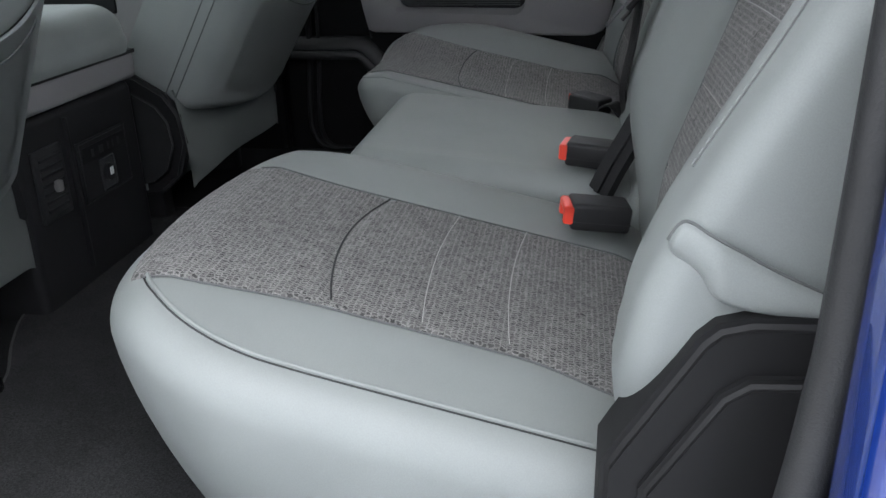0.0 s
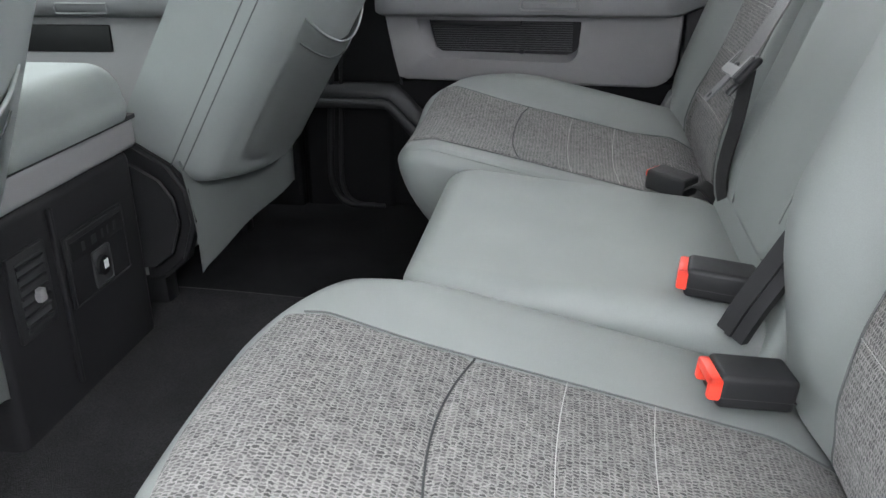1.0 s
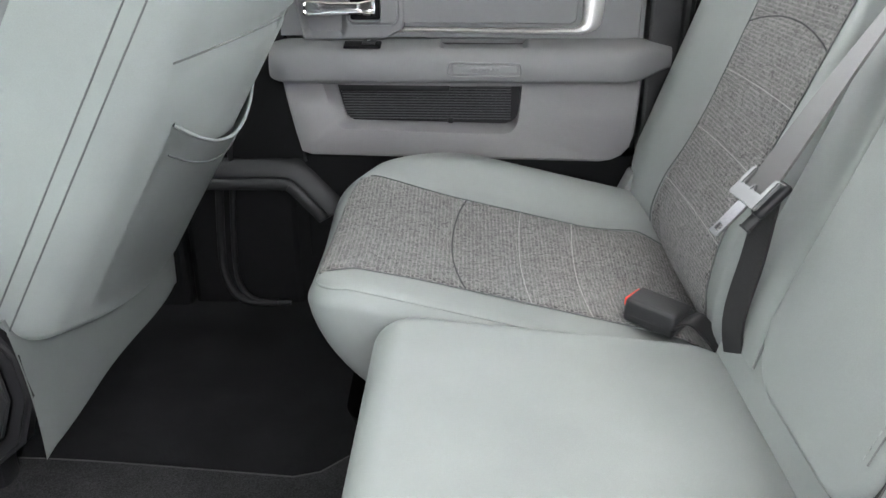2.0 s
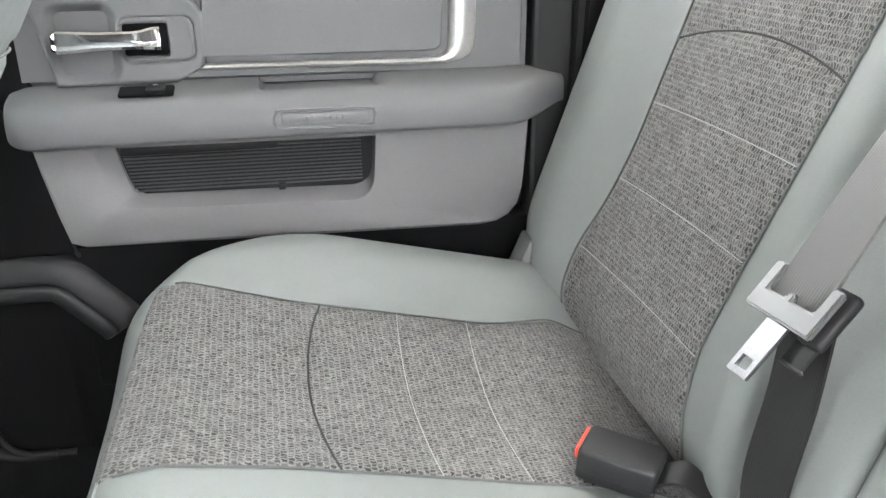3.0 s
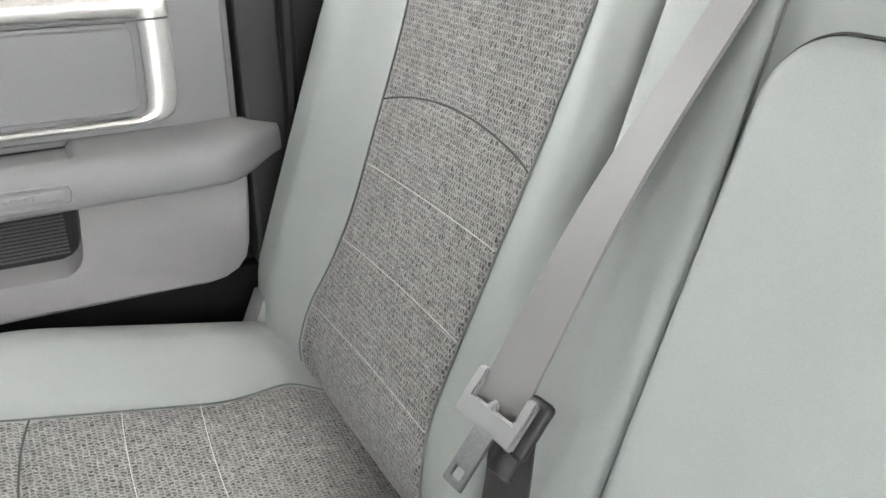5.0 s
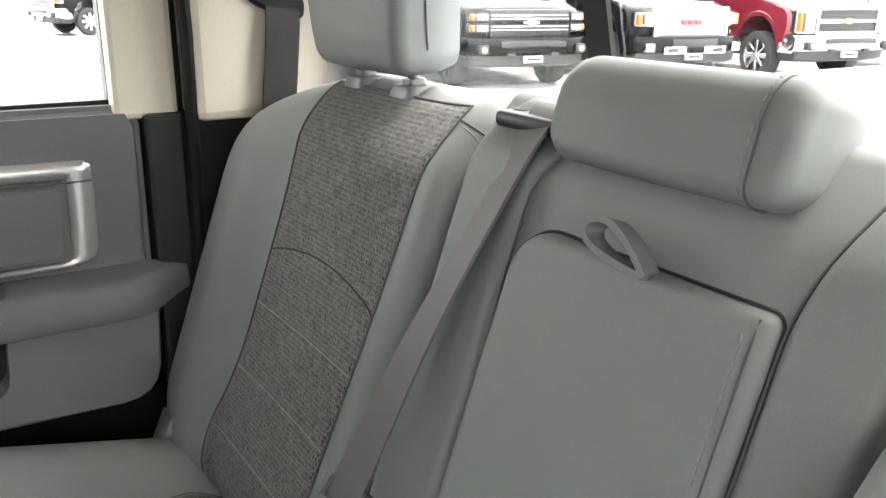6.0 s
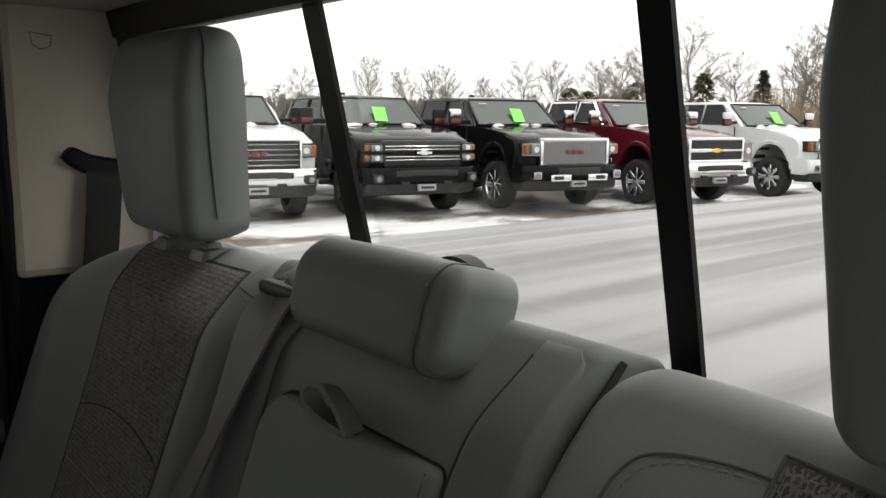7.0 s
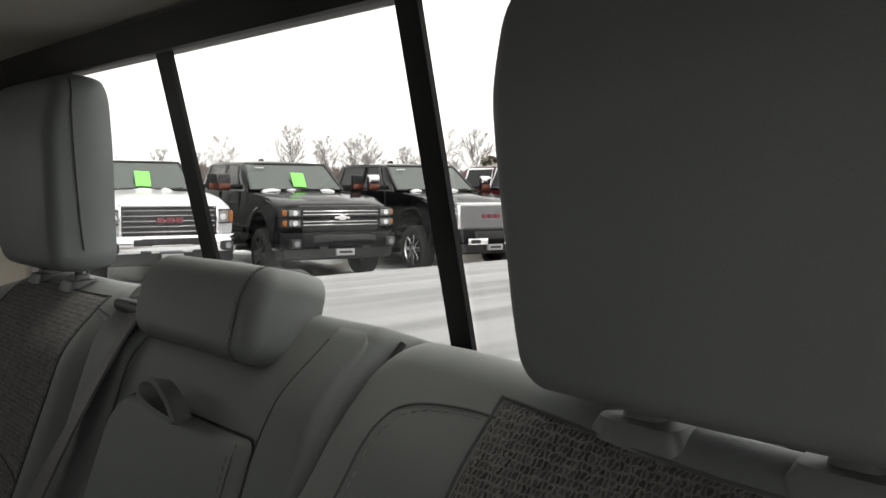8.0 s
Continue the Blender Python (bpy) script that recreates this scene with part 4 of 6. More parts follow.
# strap tail in the gap between the two backrests
sleeve = spline([(0.034, -0.156, 1.076), (0.047, -0.157, 1.106), (0.063, -0.158, 1.138), (0.082, -0.159, 1.176)], 5)
sc = empty("strap_sleeve", Matrix.Identity(4), "stiff black strap sleeve in the seat gap", "strap")
part("sleeve", strap(sleeve, (-0.62, -0.72, 0.32), 0.030, 0.006), BLACK, sc)
part("rib", strap([p + Vector((-0.0045, -0.005, 0.002)) for p in sleeve], (-0.62, -0.72, 0.32), 0.006, 0.003), BLACK, sc)
tagged(link("seat_gap_fold", strap(spline([(0.084, -0.138, 1.150), (0.094, -0.140, 1.190), (0.106, -0.146, 1.222), (0.120, -0.152, 1.240)], 5), (-0.75, -0.6, 0.3), 0.022, 0.007), VINYL), "folded grey vinyl flap in the seat gap", "flap")

# ---- far rear door ----
door = empty("door_1", pose(-0.2, 0.745, 1.13), "grey plastic rear door panel with armrest and chrome handle", "door")
door["kind"] = "structure"
D0 = Vector((-0.2, 0.745, 1.13))


def dpart(name, bm, mat, label="", parent=None, smooth=True):
    bmesh.ops.translate(bm, vec=-D0, verts=bm.verts)
    return part(name, bm, mat, parent or door, label, smooth=smooth)


dpart("core", slab_with_hole(-0.50, 0.078, 1.00, 1.84, 0.775, 0.80, -0.44, 0.046, 1.53, 1.80), BLACK, smooth=False)


def holed_panel(outer, hole, y0, y1, lip):
    """A plate in x and z with a bevelled opening; both outlines have the same count of points."""
    bm = bmesh.new()
    n = len(outer)
    loops = []
    for pts, y in ((outer, y1), (outer, y0 + 0.004), ([(x + (0.004 if x < 0 else -0.004), z + (0.004 if z < 1.2 else -0.004)) for x, z in outer], y0), ([(hx + (hx + 0.11) * lip * 0.7, hz + min(hz - 1.216, 0.0) * lip * 4) for hx, hz in hole], y0), (hole, y0 + 0.015), (hole, y1)):
        loops.append([bm.verts.new((x, y, z)) for x, z in pts])
    for a, b in zip(loops, loops[1:]):
        for i in range(n):
            bm.faces.new((a[i], a[(i + 1) % n], b[(i + 1) % n], b[i]))
    return bm


outer = [(-0.486, 1.272), (-0.478, 1.225), (-0.468, 1.175), (-0.460, 1.143), (-0.445, 1.1375), (-0.25, 1.133), (-0.06, 1.129), (0.018, 1.1275), (0.038, 1.1305), (0.054, 1.1385), (0.065, 1.152), (0.0705, 1.172), (0.074, 1.21), (0.077, 1.268), (-0.10, 1.270), (-0.25, 1.271), (-0.42, 1.272)]
hole = [(-0.402, 1.252), (-0.399, 1.240), (-0.393, 1.215), (-0.387, 1.197), (-0.376, 1.1895), (-0.25, 1.1865), (-0.15, 1.184), (-0.134, 1.1838), (-0.124, 1.1865), (-0.117, 1.192), (-0.1135, 1.198), (-0.112, 1.205), (-0.110, 1.23), (-0.109, 1.249), (-0.16, 1.2495), (-0.25, 1.250), (-0.37, 1.251)]
dpart("lower_panel", holed_panel(outer, hole, 0.742, 0.775, 0.09), DOOR_GREY, "grey lower door panel")
pocket = dpart("map_pocket", boxed((-0.41, 0.768, 1.18), (-0.10, 0.774, 1.26)), BLACK, "black ribbed map pocket")
for i in range(13):
    z = 1.1935 + i * 0.0043
    dpart("rib", tube([(-0.386 - 0.0009 * i, 0.7655, z), (-0.25, 0.7655, z - 0.0008), (-0.124, 0.7655, z - 0.0016)], 0.0013, 6), RIB, "", pocket)
dpart("flap", boxed((-0.395, 0.748, 1.2385), (-0.221, 0.766, 1.2515), 0.004), BLACK, "black flap", pocket)
dpart("stop", boxed((-0.224, 0.756, 1.1865), (-0.216, 0.766, 1.194), 0.001), BLACK, "", pocket)


ARM = spline([(-0.003, 0, 1.3205), (0.018, 0, 1.3170), (0.038, 0, 1.3125), (0.050, 0, 1.3065), (0.0585, 0, 1.296), (0.0618, 0, 1.284), (0.0615, 0, 1.272), (0.0585, 0, 1.2655), (0.048, 0, 1.2620), (0.026, 0, 1.2590), (-0.003, 0, 1.2570)], 5)


def arm_at(u, v):
    """The padded armrest: a gently sloping top, an upright front and an undercut, drawn in at both ends."""
    p = ARM[min(int(round(v * (len(ARM) - 1))), len(ARM) - 1)]
    left = math.sqrt(max(1 - (1 - min(u / 0.06, 1)) ** 2, 0))
    right = smoothstep(1.02, 0.86, u)
    x = -0.500 + 0.617 * u
    z = 1.290 + (p.z - 1.290) * (0.62 + 0.38 * left) * (0.42 + 0.58 * smoothstep(1.03, 0.90, u)) + (0.006 if p.z > 1.29 else 0.004) * (1 - right)
    grip = smoothstep(0.427, 0.436, u) * smoothstep(0.644, 0.632, u) * smoothstep(0.20, 0.16, v)
    return (x, 0.752 - p.x * (0.30 + 0.70 * left) * (0.22 + 0.78 * right) + 0.003 * grip, z - 0.009 * grip)


armpad = dpart("armrest", sheet(arm_at, 150, len(ARM) - 1), DOOR_SOFT, "slate grey padded armrest")
pill = [(p.x, 0.6896, p.z) for p in spline([(-0.2165, 0, 1.2752), (-0.2215, 0, 1.2790), (-0.2222, 0, 1.2870), (-0.2195, 0, 1.2930), (-0.214, 0, 1.2950), (-0.168, 0, 1.2945), (-0.1215, 0, 1.2935), (-0.1165, 0, 1.2915), (-0.1145, 0, 1.2870), (-0.1158, 0, 1.2785), (-0.1205, 0, 1.2745), (-0.168, 0, 1.2748)], 4)]
badge = dpart("badge", tube(pill, 0.0016, 6, None, True), GREYTAG, "raised rim of a moulded badge", armpad)
dpart("badge_plate", boxed((-0.2155, 0.6893, 1.2795), (-0.1205, 0.692, 1.2905), 0.002, 2), GREYTAG, "", armpad)
for i in range(7):
    dpart("badge_mark", boxed((-0.189 + 0.0064 * i, 0.6882, 1.2825), (-0.1845 + 0.0064 * i, 0.690, 1.2875), 0.0007), GREYTAG, "", armpad)
dpart("upper_panel", outline_panel([(-0.50, 1.315), (0.076, 1.31), (0.078, 1.50), (0.066, 1.524), (-0.50, 1.528)], 0.754, 0.775, 0.01, 3), DOOR_SOFT, "slate grey upper door panel")
# silver frame with its insert
ft = bmesh.new()
ring_o = [(-0.305, 1.331), (-0.05, 1.3275), (-0.018, 1.329), (0.001, 1.3345), (0.0095, 1.350), (0.0125, 1.40), (0.0125, 1.445), (0.007, 1.458), (-0.03, 1.462), (-0.30, 1.466)]
ring_i = [(-0.300, 1.3375), (-0.05, 1.3355), (-0.032, 1.3365), (-0.0225, 1.342), (-0.0200, 1.355), (-0.0185, 1.40), (-0.0185, 1.430), (-0.022, 1.437), (-0.04, 1.440), (-0.295, 1.444)]
ro, ri = line2(ring_o, 5), line2(ring_i, 5)
lo = [[ft.verts.new((p[0] + (q[0] - p[0]) * k, y, p[1] + (q[1] - p[1]) * k)) for p, q in zip(ro, ri)] for k, y in ((0.0, 0.757), (0.0, 0.750), (0.14, 0.7465), (0.5, 0.7445), (0.86, 0.7462), (1.0, 0.750), (1.0, 0.757))]
for a, b in zip(lo, lo[1:]):
    for i in range(len(a) - 1):
        ft.faces.new((a[i], a[i + 1], b[i + 1], b[i]))
dpart("trim_frame", ft, SATIN, "satin silver trim frame")
dpart("trim_line", tube(spline([(-0.296, 0.7455, 1.4405), (-0.05, 0.7445, 1.4370), (-0.020, 0.7445, 1.4365), (0.011, 0.7455, 1.437)], 4), 0.0012, 6), SEAM)
dpart("insert_panel", outline_panel([(-0.298, 1.342), (-0.05, 1.3395), (-0.036, 1.3405), (-0.0265, 1.347), (-0.0235, 1.40), (-0.0235, 1.428), (-0.03, 1.434), (-0.29, 1.438)], 0.742, 0.757, 0.005, 3), DOOR_SOFT, "slate grey insert panel")
# handle bezel, recess and chrome handle
BEZEL_RIGHT = ((1.3185, -0.3236), (1.3355, -0.2918), (1.3545, -0.2864), (1.3927, -0.2873), (1.4055, -0.2982), (1.436, -0.320))


def rounded_box(x, z, cx, cz, hx, hz, r):
    """Signed distance from a rounded rectangle."""
    qx, qz = abs(x - cx) - hx + r, abs(z - cz) - hz + r
    return min(max(qx, qz), 0) + math.hypot(max(qx, 0), max(qz, 0)) - r


def bezel_at(u, v):
    """The surround with a finger bowl, a moulded ring and the opening of the handle."""
    z = 1.3185 + 0.1175 * v
    left = -0.4460 - 0.022 * smoothstep(1.30, 1.45, z)
    for (za, xa), (zb, xb) in zip(BEZEL_RIGHT, BEZEL_RIGHT[1:]):
        if za <= z <= zb + 1e-6:
            right = xa + (xb - xa) * (z - za) / (zb - za)
    x = left + (right - left) * u
    edge = min((x - left), (right - x), (z - 1.3185))
    y = 0.741 + 0.012 * (1 - math.sqrt(max(1 - (1 - min(edge / 0.006, 1)) ** 2, 0)))
    y += 0.017 * smoothstep(0.005, -0.012, rounded_box(x, z, -0.413, 1.364, 0.033, 0.039, 0.014))
    y += 0.0022 * smoothstep(0.0022, 0.0, abs(rounded_box(x, z, -0.338, 1.366, 0.038, 0.0235, 0.011)))
    y += 0.014 * smoothstep(0.001, -0.003, rounded_box(x, z, -0.350, 1.366, 0.024, 0.018, 0.005))
    return (x, y, z)


dpart("handle_bezel", sheet(bezel_at, 120, 84), DOOR_SOFT, "slate grey handle surround with a finger bowl")
dpart("handle_recess", boxed((-0.3735, 0.748, 1.3485), (-0.3265, 0.7535, 1.3835), 0.003), KICK, "black handle recess")
PADDLE = ((0.7405, 1.3795), (0.7290, 1.3792), (0.7270, 1.3770), (0.7285, 1.3650), (0.7285, 1.3640), (0.7255, 1.3600), (0.7275, 1.3565), (0.7400, 1.3560), (0.7405, 1.3795))


def paddle_at(u, v):
    """The chrome pull: a faceted bar that flares into its pivot."""
    y, z = PADDLE[int(round(v * 8))]
    x = -0.442 + 0.108 * u
    flare = smoothstep(0.76, 0.98, u)
    bar = (1 - flare) * (0.0022 * smoothstep(0.05, 0.5, u))
    end = smoothstep(0.06, 0.0, u)
    return (x, y + 0.004 * end + 0.011 * flare, 1.3678 + (z - 1.3678) * (1 - 0.25 * end + 0.06 * flare) - bar * (1 if z > 1.3678 else -1))


dpart("handle", sheet(paddle_at, 48, 8), CHROME, "chrome inside door handle")
sm = Matrix.Translation((-0.352, 0.7165, 1.3170)) @ Matrix.Rotation(radians(11), 4, "X")
sw = dpart("window_switch", boxed((-0.028, -0.0115, -0.003), (0.028, 0.0115, 0.0022), 0.002, 2, sm), KICK, "black window switch", armpad)
dpart("switch_key", boxed((0.000, -0.0075, 0.0018), (0.020, 0.0075, 0.0056), 0.002, 2, sm), COVER, "black rocker key", armpad)
dpart("switch_mark", boxed((0.007, 0.001, 0.0055), (0.012, 0.004, 0.0060), 0, 1, sm), WHITE_INK, "", armpad)
pane = dpart("window_pane", boxed((-0.44, 0.786, 1.53), (0.046, 0.790, 1.80)), GLASS, smooth=False)
pane.visible_shadow = False

# shoulder belt of the far seat on the rear pillar
sb = empty("seat_belt", pose(0.245, 0.72, 1.65), "black shoulder belt hanging from a slot in the pillar", "seat belt")
so = Vector((0.245, 0.72, 1.65))
bm = outline_panel(line2([(0.205, 1.662), (0.212, 1.671), (0.222, 1.675), (0.240, 1.666), (0.262, 1.661), (0.282, 1.657), (0.289, 1.650), (0.290, 1.638), (0.285, 1.627), (0.262, 1.632), (0.236, 1.639), (0.216, 1.650), (0.205, 1.662)], 3)[:-1], 0.712, 0.724, 0.004, 3)
bmesh.ops.translate(bm, vec=-so, verts=bm.verts)
part("belt_guide", bm, BLACK, sb, "black belt guide")
part("strap", strap(rel(spline([(0.259, 0.722, 1.650), (0.257, 0.708, 1.630), (0.250, 0.706, 1.56), (0.242, 0.704, 1.49), (0.235, 0.700, 1.40)], 5), so), (0, -1, 0), 0.046), BELT_BLACK, sb, "black ribbed webbing")
structure("pillar_mark", tube([(0.178, 0.7245, 1.823), (0.205, 0.7245, 1.820), (0.202, 0.7245, 1.806), (0.190, 0.7245, 1.802), (0.180, 0.7245, 1.808)], 0.0008, 6, closed=True), DOOR_GREY, "moulded outline on the pillar trim", "trim")

# far front door, seen between the seats
fdoor = empty("door_2", pose(-1.1, 0.745, 1.13), "grey front door panel with armrest and dark pocket", "door")
fdoor["kind"] = "structure"
fo = Vector((-1.1, 0.745, 1.13))


def fpart(name, bm, mat, label=""):
    bmesh.ops.translate(bm, vec=-fo, verts=bm.verts)
    return part(name, bm, mat, fdoor, label)


fpart("lower_panel", boxed((-1.70, 0.742, 0.95), (-0.805, 0.785, 1.272), 0.008), DOOR_GREY, "grey lower panel")
fpart("map_pocket", boxed((-1.45, 0.737, 1.183), (-1.055, 0.744, 1.238), 0.004), BLACK, "black pocket")
fpart("armrest", sheet(lambda u, v: (-1.62 + 0.81 * u, 0.75 - 0.06 * math.sin(math.pi * v) ** 0.55, 1.288 - 0.034 * math.cos(math.pi * v)), 30, 14), DOOR_SOFT, "slate grey armrest")
bz = bmesh.new()
tube([(x, 0.6895, z) for x, z in ((-1.135, 1.266), (-1.137, 1.275), (-1.135, 1.285), (-1.028, 1.285), (-1.026, 1.275), (-1.028, 1.266))], 0.0018, 6, bz, closed=True)
fpart("badge", bz, GREYTAG, "pale embossed badge outline")
fpart("upper_panel", boxed((-1.70, 0.752, 1.31), (-0.805, 0.785, 1.52), 0.01), DOOR_SOFT, "slate grey upper panel")

# ---- centre console ----
console = empty("center_console", pose(-0.95, 0.0, 0.85), "centre console with grey armrest lid and black rear face", "console")
C0 = Vector((-0.95, 0.0, 0.85))


def cpart(name, bm, mat, label="", parent=None, smooth=True):
    bmesh.ops.translate(bm, vec=-C0, verts=bm.verts)
    return part(name, bm, mat, parent or console, label, smooth=smooth)


cpart("base", boxed((-1.25, -0.165, 0.853), (-0.722, 0.16, 1.148), 0.014, 3), BLACK, "black plastic base")
cpart("bin", boxed((-1.25, -0.155, 1.149), (-0.716, 0.172, 1.190), 0.008, 3), DOOR_GREY, "grey plastic bin")
lidpad = Pad(-0.17, 0.158, -1.25, -0.708, (0.05, 0.05, 0.05, 0.05), lambda x, y: 0.075, 0.045, 0.0, 0.004, 0.0)
lid = part("lid", lidpad.body(), FRONTVINYL, console, "grey padded lid", matrix=frame3(Vector((0, 0.003, 1.194)) - C0, (0, -1, 0), (1, 0, 0), (0, 0, 1)))
cpart("lid_gap", boxed((-1.24, -0.156, 1.1885), (-0.7148, 0.173, 1.1945)), CREASE)
cpart("divider", boxed((-0.723, -0.048, 0.90), (-0.716, -0.041, 1.132), 0.002), BLACK, "raised black rib")
vent = cpart("air_vent", boxed((-0.7235, -0.136, 1.000), (-0.7165, -0.066, 1.104), 0.003), COVER, "black rear air vent")
cpart("vent_opening", boxed((-0.718, -0.126, 1.010), (-0.7155, -0.078, 1.095)), CREASE, "", vent)
for i in range(7):
    z = 1.016 + i * 0.012
    cpart("slat", boxed((-0.720, -0.126, z - 0.0012), (-0.7125, -0.078, z + 0.0035), 0.001), BLACK, "", vent)
cpart("vent_knob", boxed((-0.715, -0.106, 1.040), (-0.706, -0.094, 1.056), 0.002), DOOR_GREY, "grey vent knob", vent)
pp = cpart("power_panel", boxed((-0.7235, -0.030, 0.992), (-0.7175, 0.108, 1.088), 0.003), BLACK, "black power outlet panel")
rm = bmesh.new()
tube([(-0.7172, y, z) for y, z in ((-0.027, 0.996), (-0.027, 1.085), (0.105, 1.085), (0.105, 0.996))], 0.0010, 6, rm, closed=True)
cpart("panel_rim", rm, COVER, "", pp)
cpart("label_bar", boxed((-0.7180, -0.022, 1.054), (-0.7155, 0.098, 1.078), 0.001), RUBBER, "", pp)
for y, w in ((0.000, 0.007), (0.022, 0.012), (0.046, 0.005), (0.060, 0.004), (0.076, 0.006)):
    cpart("label_mark", boxed((-0.7156, y, 1.060), (-0.7151, y + w, 1.072)), TRIMGREY, "", pp)
cpart("outlet", boxed((-0.719, 0.018, 1.000), (-0.7155, 0.060, 1.050), 0.004), CREASE, "", pp)
oc = bmesh.new()
cyl(oc, (-0.719, 0.036, 1.027), (-0.711, 0.036, 1.027), 0.015, 0.013, 24)
cpart("outlet_cap", oc, RUBBER, "black outlet cap", pp)
cpart("cap_mark", boxed((-0.7112, 0.034, 1.022), (-0.7105, 0.044, 1.034)), WHITE_INK, "white marking", pp)

# ---- front seats ----


def front_seat(name_y, x0, lean, label, inner=-1):
    """A front seat as seen from behind: back, side seams, pocket, skirt, recliner covers and rails."""
    seat = empty("front_seat", pose(x0, name_y, 0.86), label, "car seat", "front seats")
    o = Vector((x0, name_y, 0.86))
    c, s = math.cos(radians(lean)), math.sin(radians(lean))
    fb = frame3(Vector((x0 + 0.015, name_y, 1.085)) - o, (0, 1, 0), (s, 0, c), (c, 0, -s))
    pocket_top = lambda x: 0.235 + 0.035 * (x / 0.16) ** 2

    def face(x, y):
        z = 0.048 - 1.1 * x * x
        z -= groove_line(y - (0.385 - 0.045 * (x / 0.20) ** 2), 0.012, 0.005)
        return z
    pad = Pad(-0.225, 0.225, -0.012, 0.66, (0.03, 0.03, 0.10, 0.10), face, 0.03, 0.14, 0.0, 0.0)
    back = part("backrest", pad.body(), FRONTVINYL, seat, "grey vinyl backrest", matrix=fb)
    part("seam", tube([(x, 0.385 - 0.045 * (x / 0.20) ** 2, pad.z(x, 0.385 - 0.045 * (x / 0.20) ** 2) + 0.0035) for x in [-0.2 + 0.02 * i for i in range(21)]], 0.0012, 6), SEAM, back)
    for sx in (-1, 1):
        for d in (0.0, 0.018):
            part("seam", tube([(sx * 0.2252, 0.05 * i, -0.034 - d) for i in range(12)], 0.0011, 5), SEAM, back)

    def pocket_at(u, v):
        x = -0.165 + 0.33 * u
        y = 0.035 + (pocket_top(x) - 0.035) * v
        gap = 0.003 + 0.006 * v * v * bow(u, 0, 1)
        return (x, y, pad.z(x, y) + gap * min(1, 12 * min(u, 1 - u)))
    pk = sheet(pocket_at, 30, 16)
    bmesh.ops.solidify(pk, geom=pk.faces[:], thickness=-0.004)
    pocket = part("map_pocket", pk, FRONTVINYL, back, "grey vinyl map pocket")
    part("pocket_hem", tube([pocket_at(i / 30, 1.0) for i in range(31)], 0.0022, 8), FRONTVINYL, pocket)
    part("seam", tube([(lambda p: (p[0], p[1], p[2] + 0.001))(pocket_at(i / 30, 0.86)) for i in range(1, 30)], 0.0010, 6), SEAM, pocket)
    # dark sheet drawn as the shade in the pocket opening
    mouth = sheet(lambda u, v: (-0.15 + 0.30 * u, pocket_top(-0.15 + 0.3 * u) - 0.03 + 0.028 * v, pad.z(-0.15 + 0.3 * u, 0.24) + 0.0012), 20, 2)
    part("pocket_mouth", mouth, CREASE, pocket)

    # hanging skirt below the back
    def skirt_at(u, v):
        y = -0.230 + 0.460 * u
        wave = 0.003 * math.sin(9 * u + 1.3) * v
        return (0.010 - 0.012 * (2 * u - 1) ** 4 + 0.005 * math.sin(math.pi * v) + wave - 0.012 * (1 - v), y, 0.262 - (0.172 - 0.018 * bow(u, 0, 1) ** 0.5) * v)
    sk = sheet(skirt_at, 30, 10)
    bmesh.ops.solidify(sk, geom=sk.faces[:], thickness=0.003)
    skirt = part("skirt", sk, FRONTVINYL, seat, "grey vinyl skirt")
    seat_pad = Pad(-0.235, 0.235, -0.50, 0.0, (0.05, 0.05, 0.03, 0.03), lambda x, y: 0.0, 0.04, 0.11, 0.0, 0.0)
    part("cushion", seat_pad.body(), FRONTVINYL, seat, matrix=frame3(Vector((x0 - 0.06, name_y, 1.055)) - o, (0, -1, 0), (1, 0, 0), (0, 0, 1)))
    for sy in (-1, 1):
        bm = bmesh.new()
        vs = [(-0.25, 0.335), (-0.17, 0.312), (-0.06, 0.275), (-0.012, 0.245), (0.010, 0.21), (0.016, 0.16), (-0.004, 0.10), (-0.04, 0.07), (-0.09, 0.062), (-0.25, 0.09)]
        bm = outline_panel([(x, z) for x, z in vs], -0.012, 0.012, 0.006, 3)
        bmesh.ops.translate(bm, vec=(-0.016, sy * 0.222, 0.010), verts=bm.verts)
        rc = part("recliner_cover", bm, BLACK, seat, "black plastic recliner cover")
        inner_vs = [(-0.10 + (x + 0.10) * 0.84 - 0.016, 0.185 + (z - 0.185) * 0.80 + 0.004) for x, z in vs]
        bm = outline_panel(inner_vs, -0.007, 0.007, 0.005, 3)
        bmesh.ops.translate(bm, vec=(0, sy * 0.232, 0), verts=bm.verts)
        part("cover_face", bm, COVER, rc, "grained charcoal face")
        part("seat_rail", boxed((-0.5, sy * 0.17 - 0.02, -0.005), (-0.08, sy * 0.17 + 0.02, 0.13), 0.01), BLACK, seat)
    return seat


front_seat(0.420, -0.655, 30, "grey vinyl front passenger seat with a map pocket behind")
driver = front_seat(-0.395, -0.722, 22, "grey vinyl driver seat with a map pocket behind", 1)
tm2 = Matrix.Translation((0.0, 0.02, 0.0)) @ Matrix.Rotation(radians(-16), 4, "Z") @ Matrix.Rotation(radians(14), 4, "Y")
part("track_cover", boxed((-0.075, -0.052, 0.004), (0.050, 0.045, 0.052), 0.020, 4, tm2), GLOSSBLACK, driver, "gloss black track cover")
part("track_end", boxed((-0.130, -0.03, 0.045), (-0.050, 0.075, 0.082), 0.008, 2), GLOSSBLACK, driver, "black steel rail end")

# ---- outside: the lot, the truck's own bed, parked pickups, trees ----


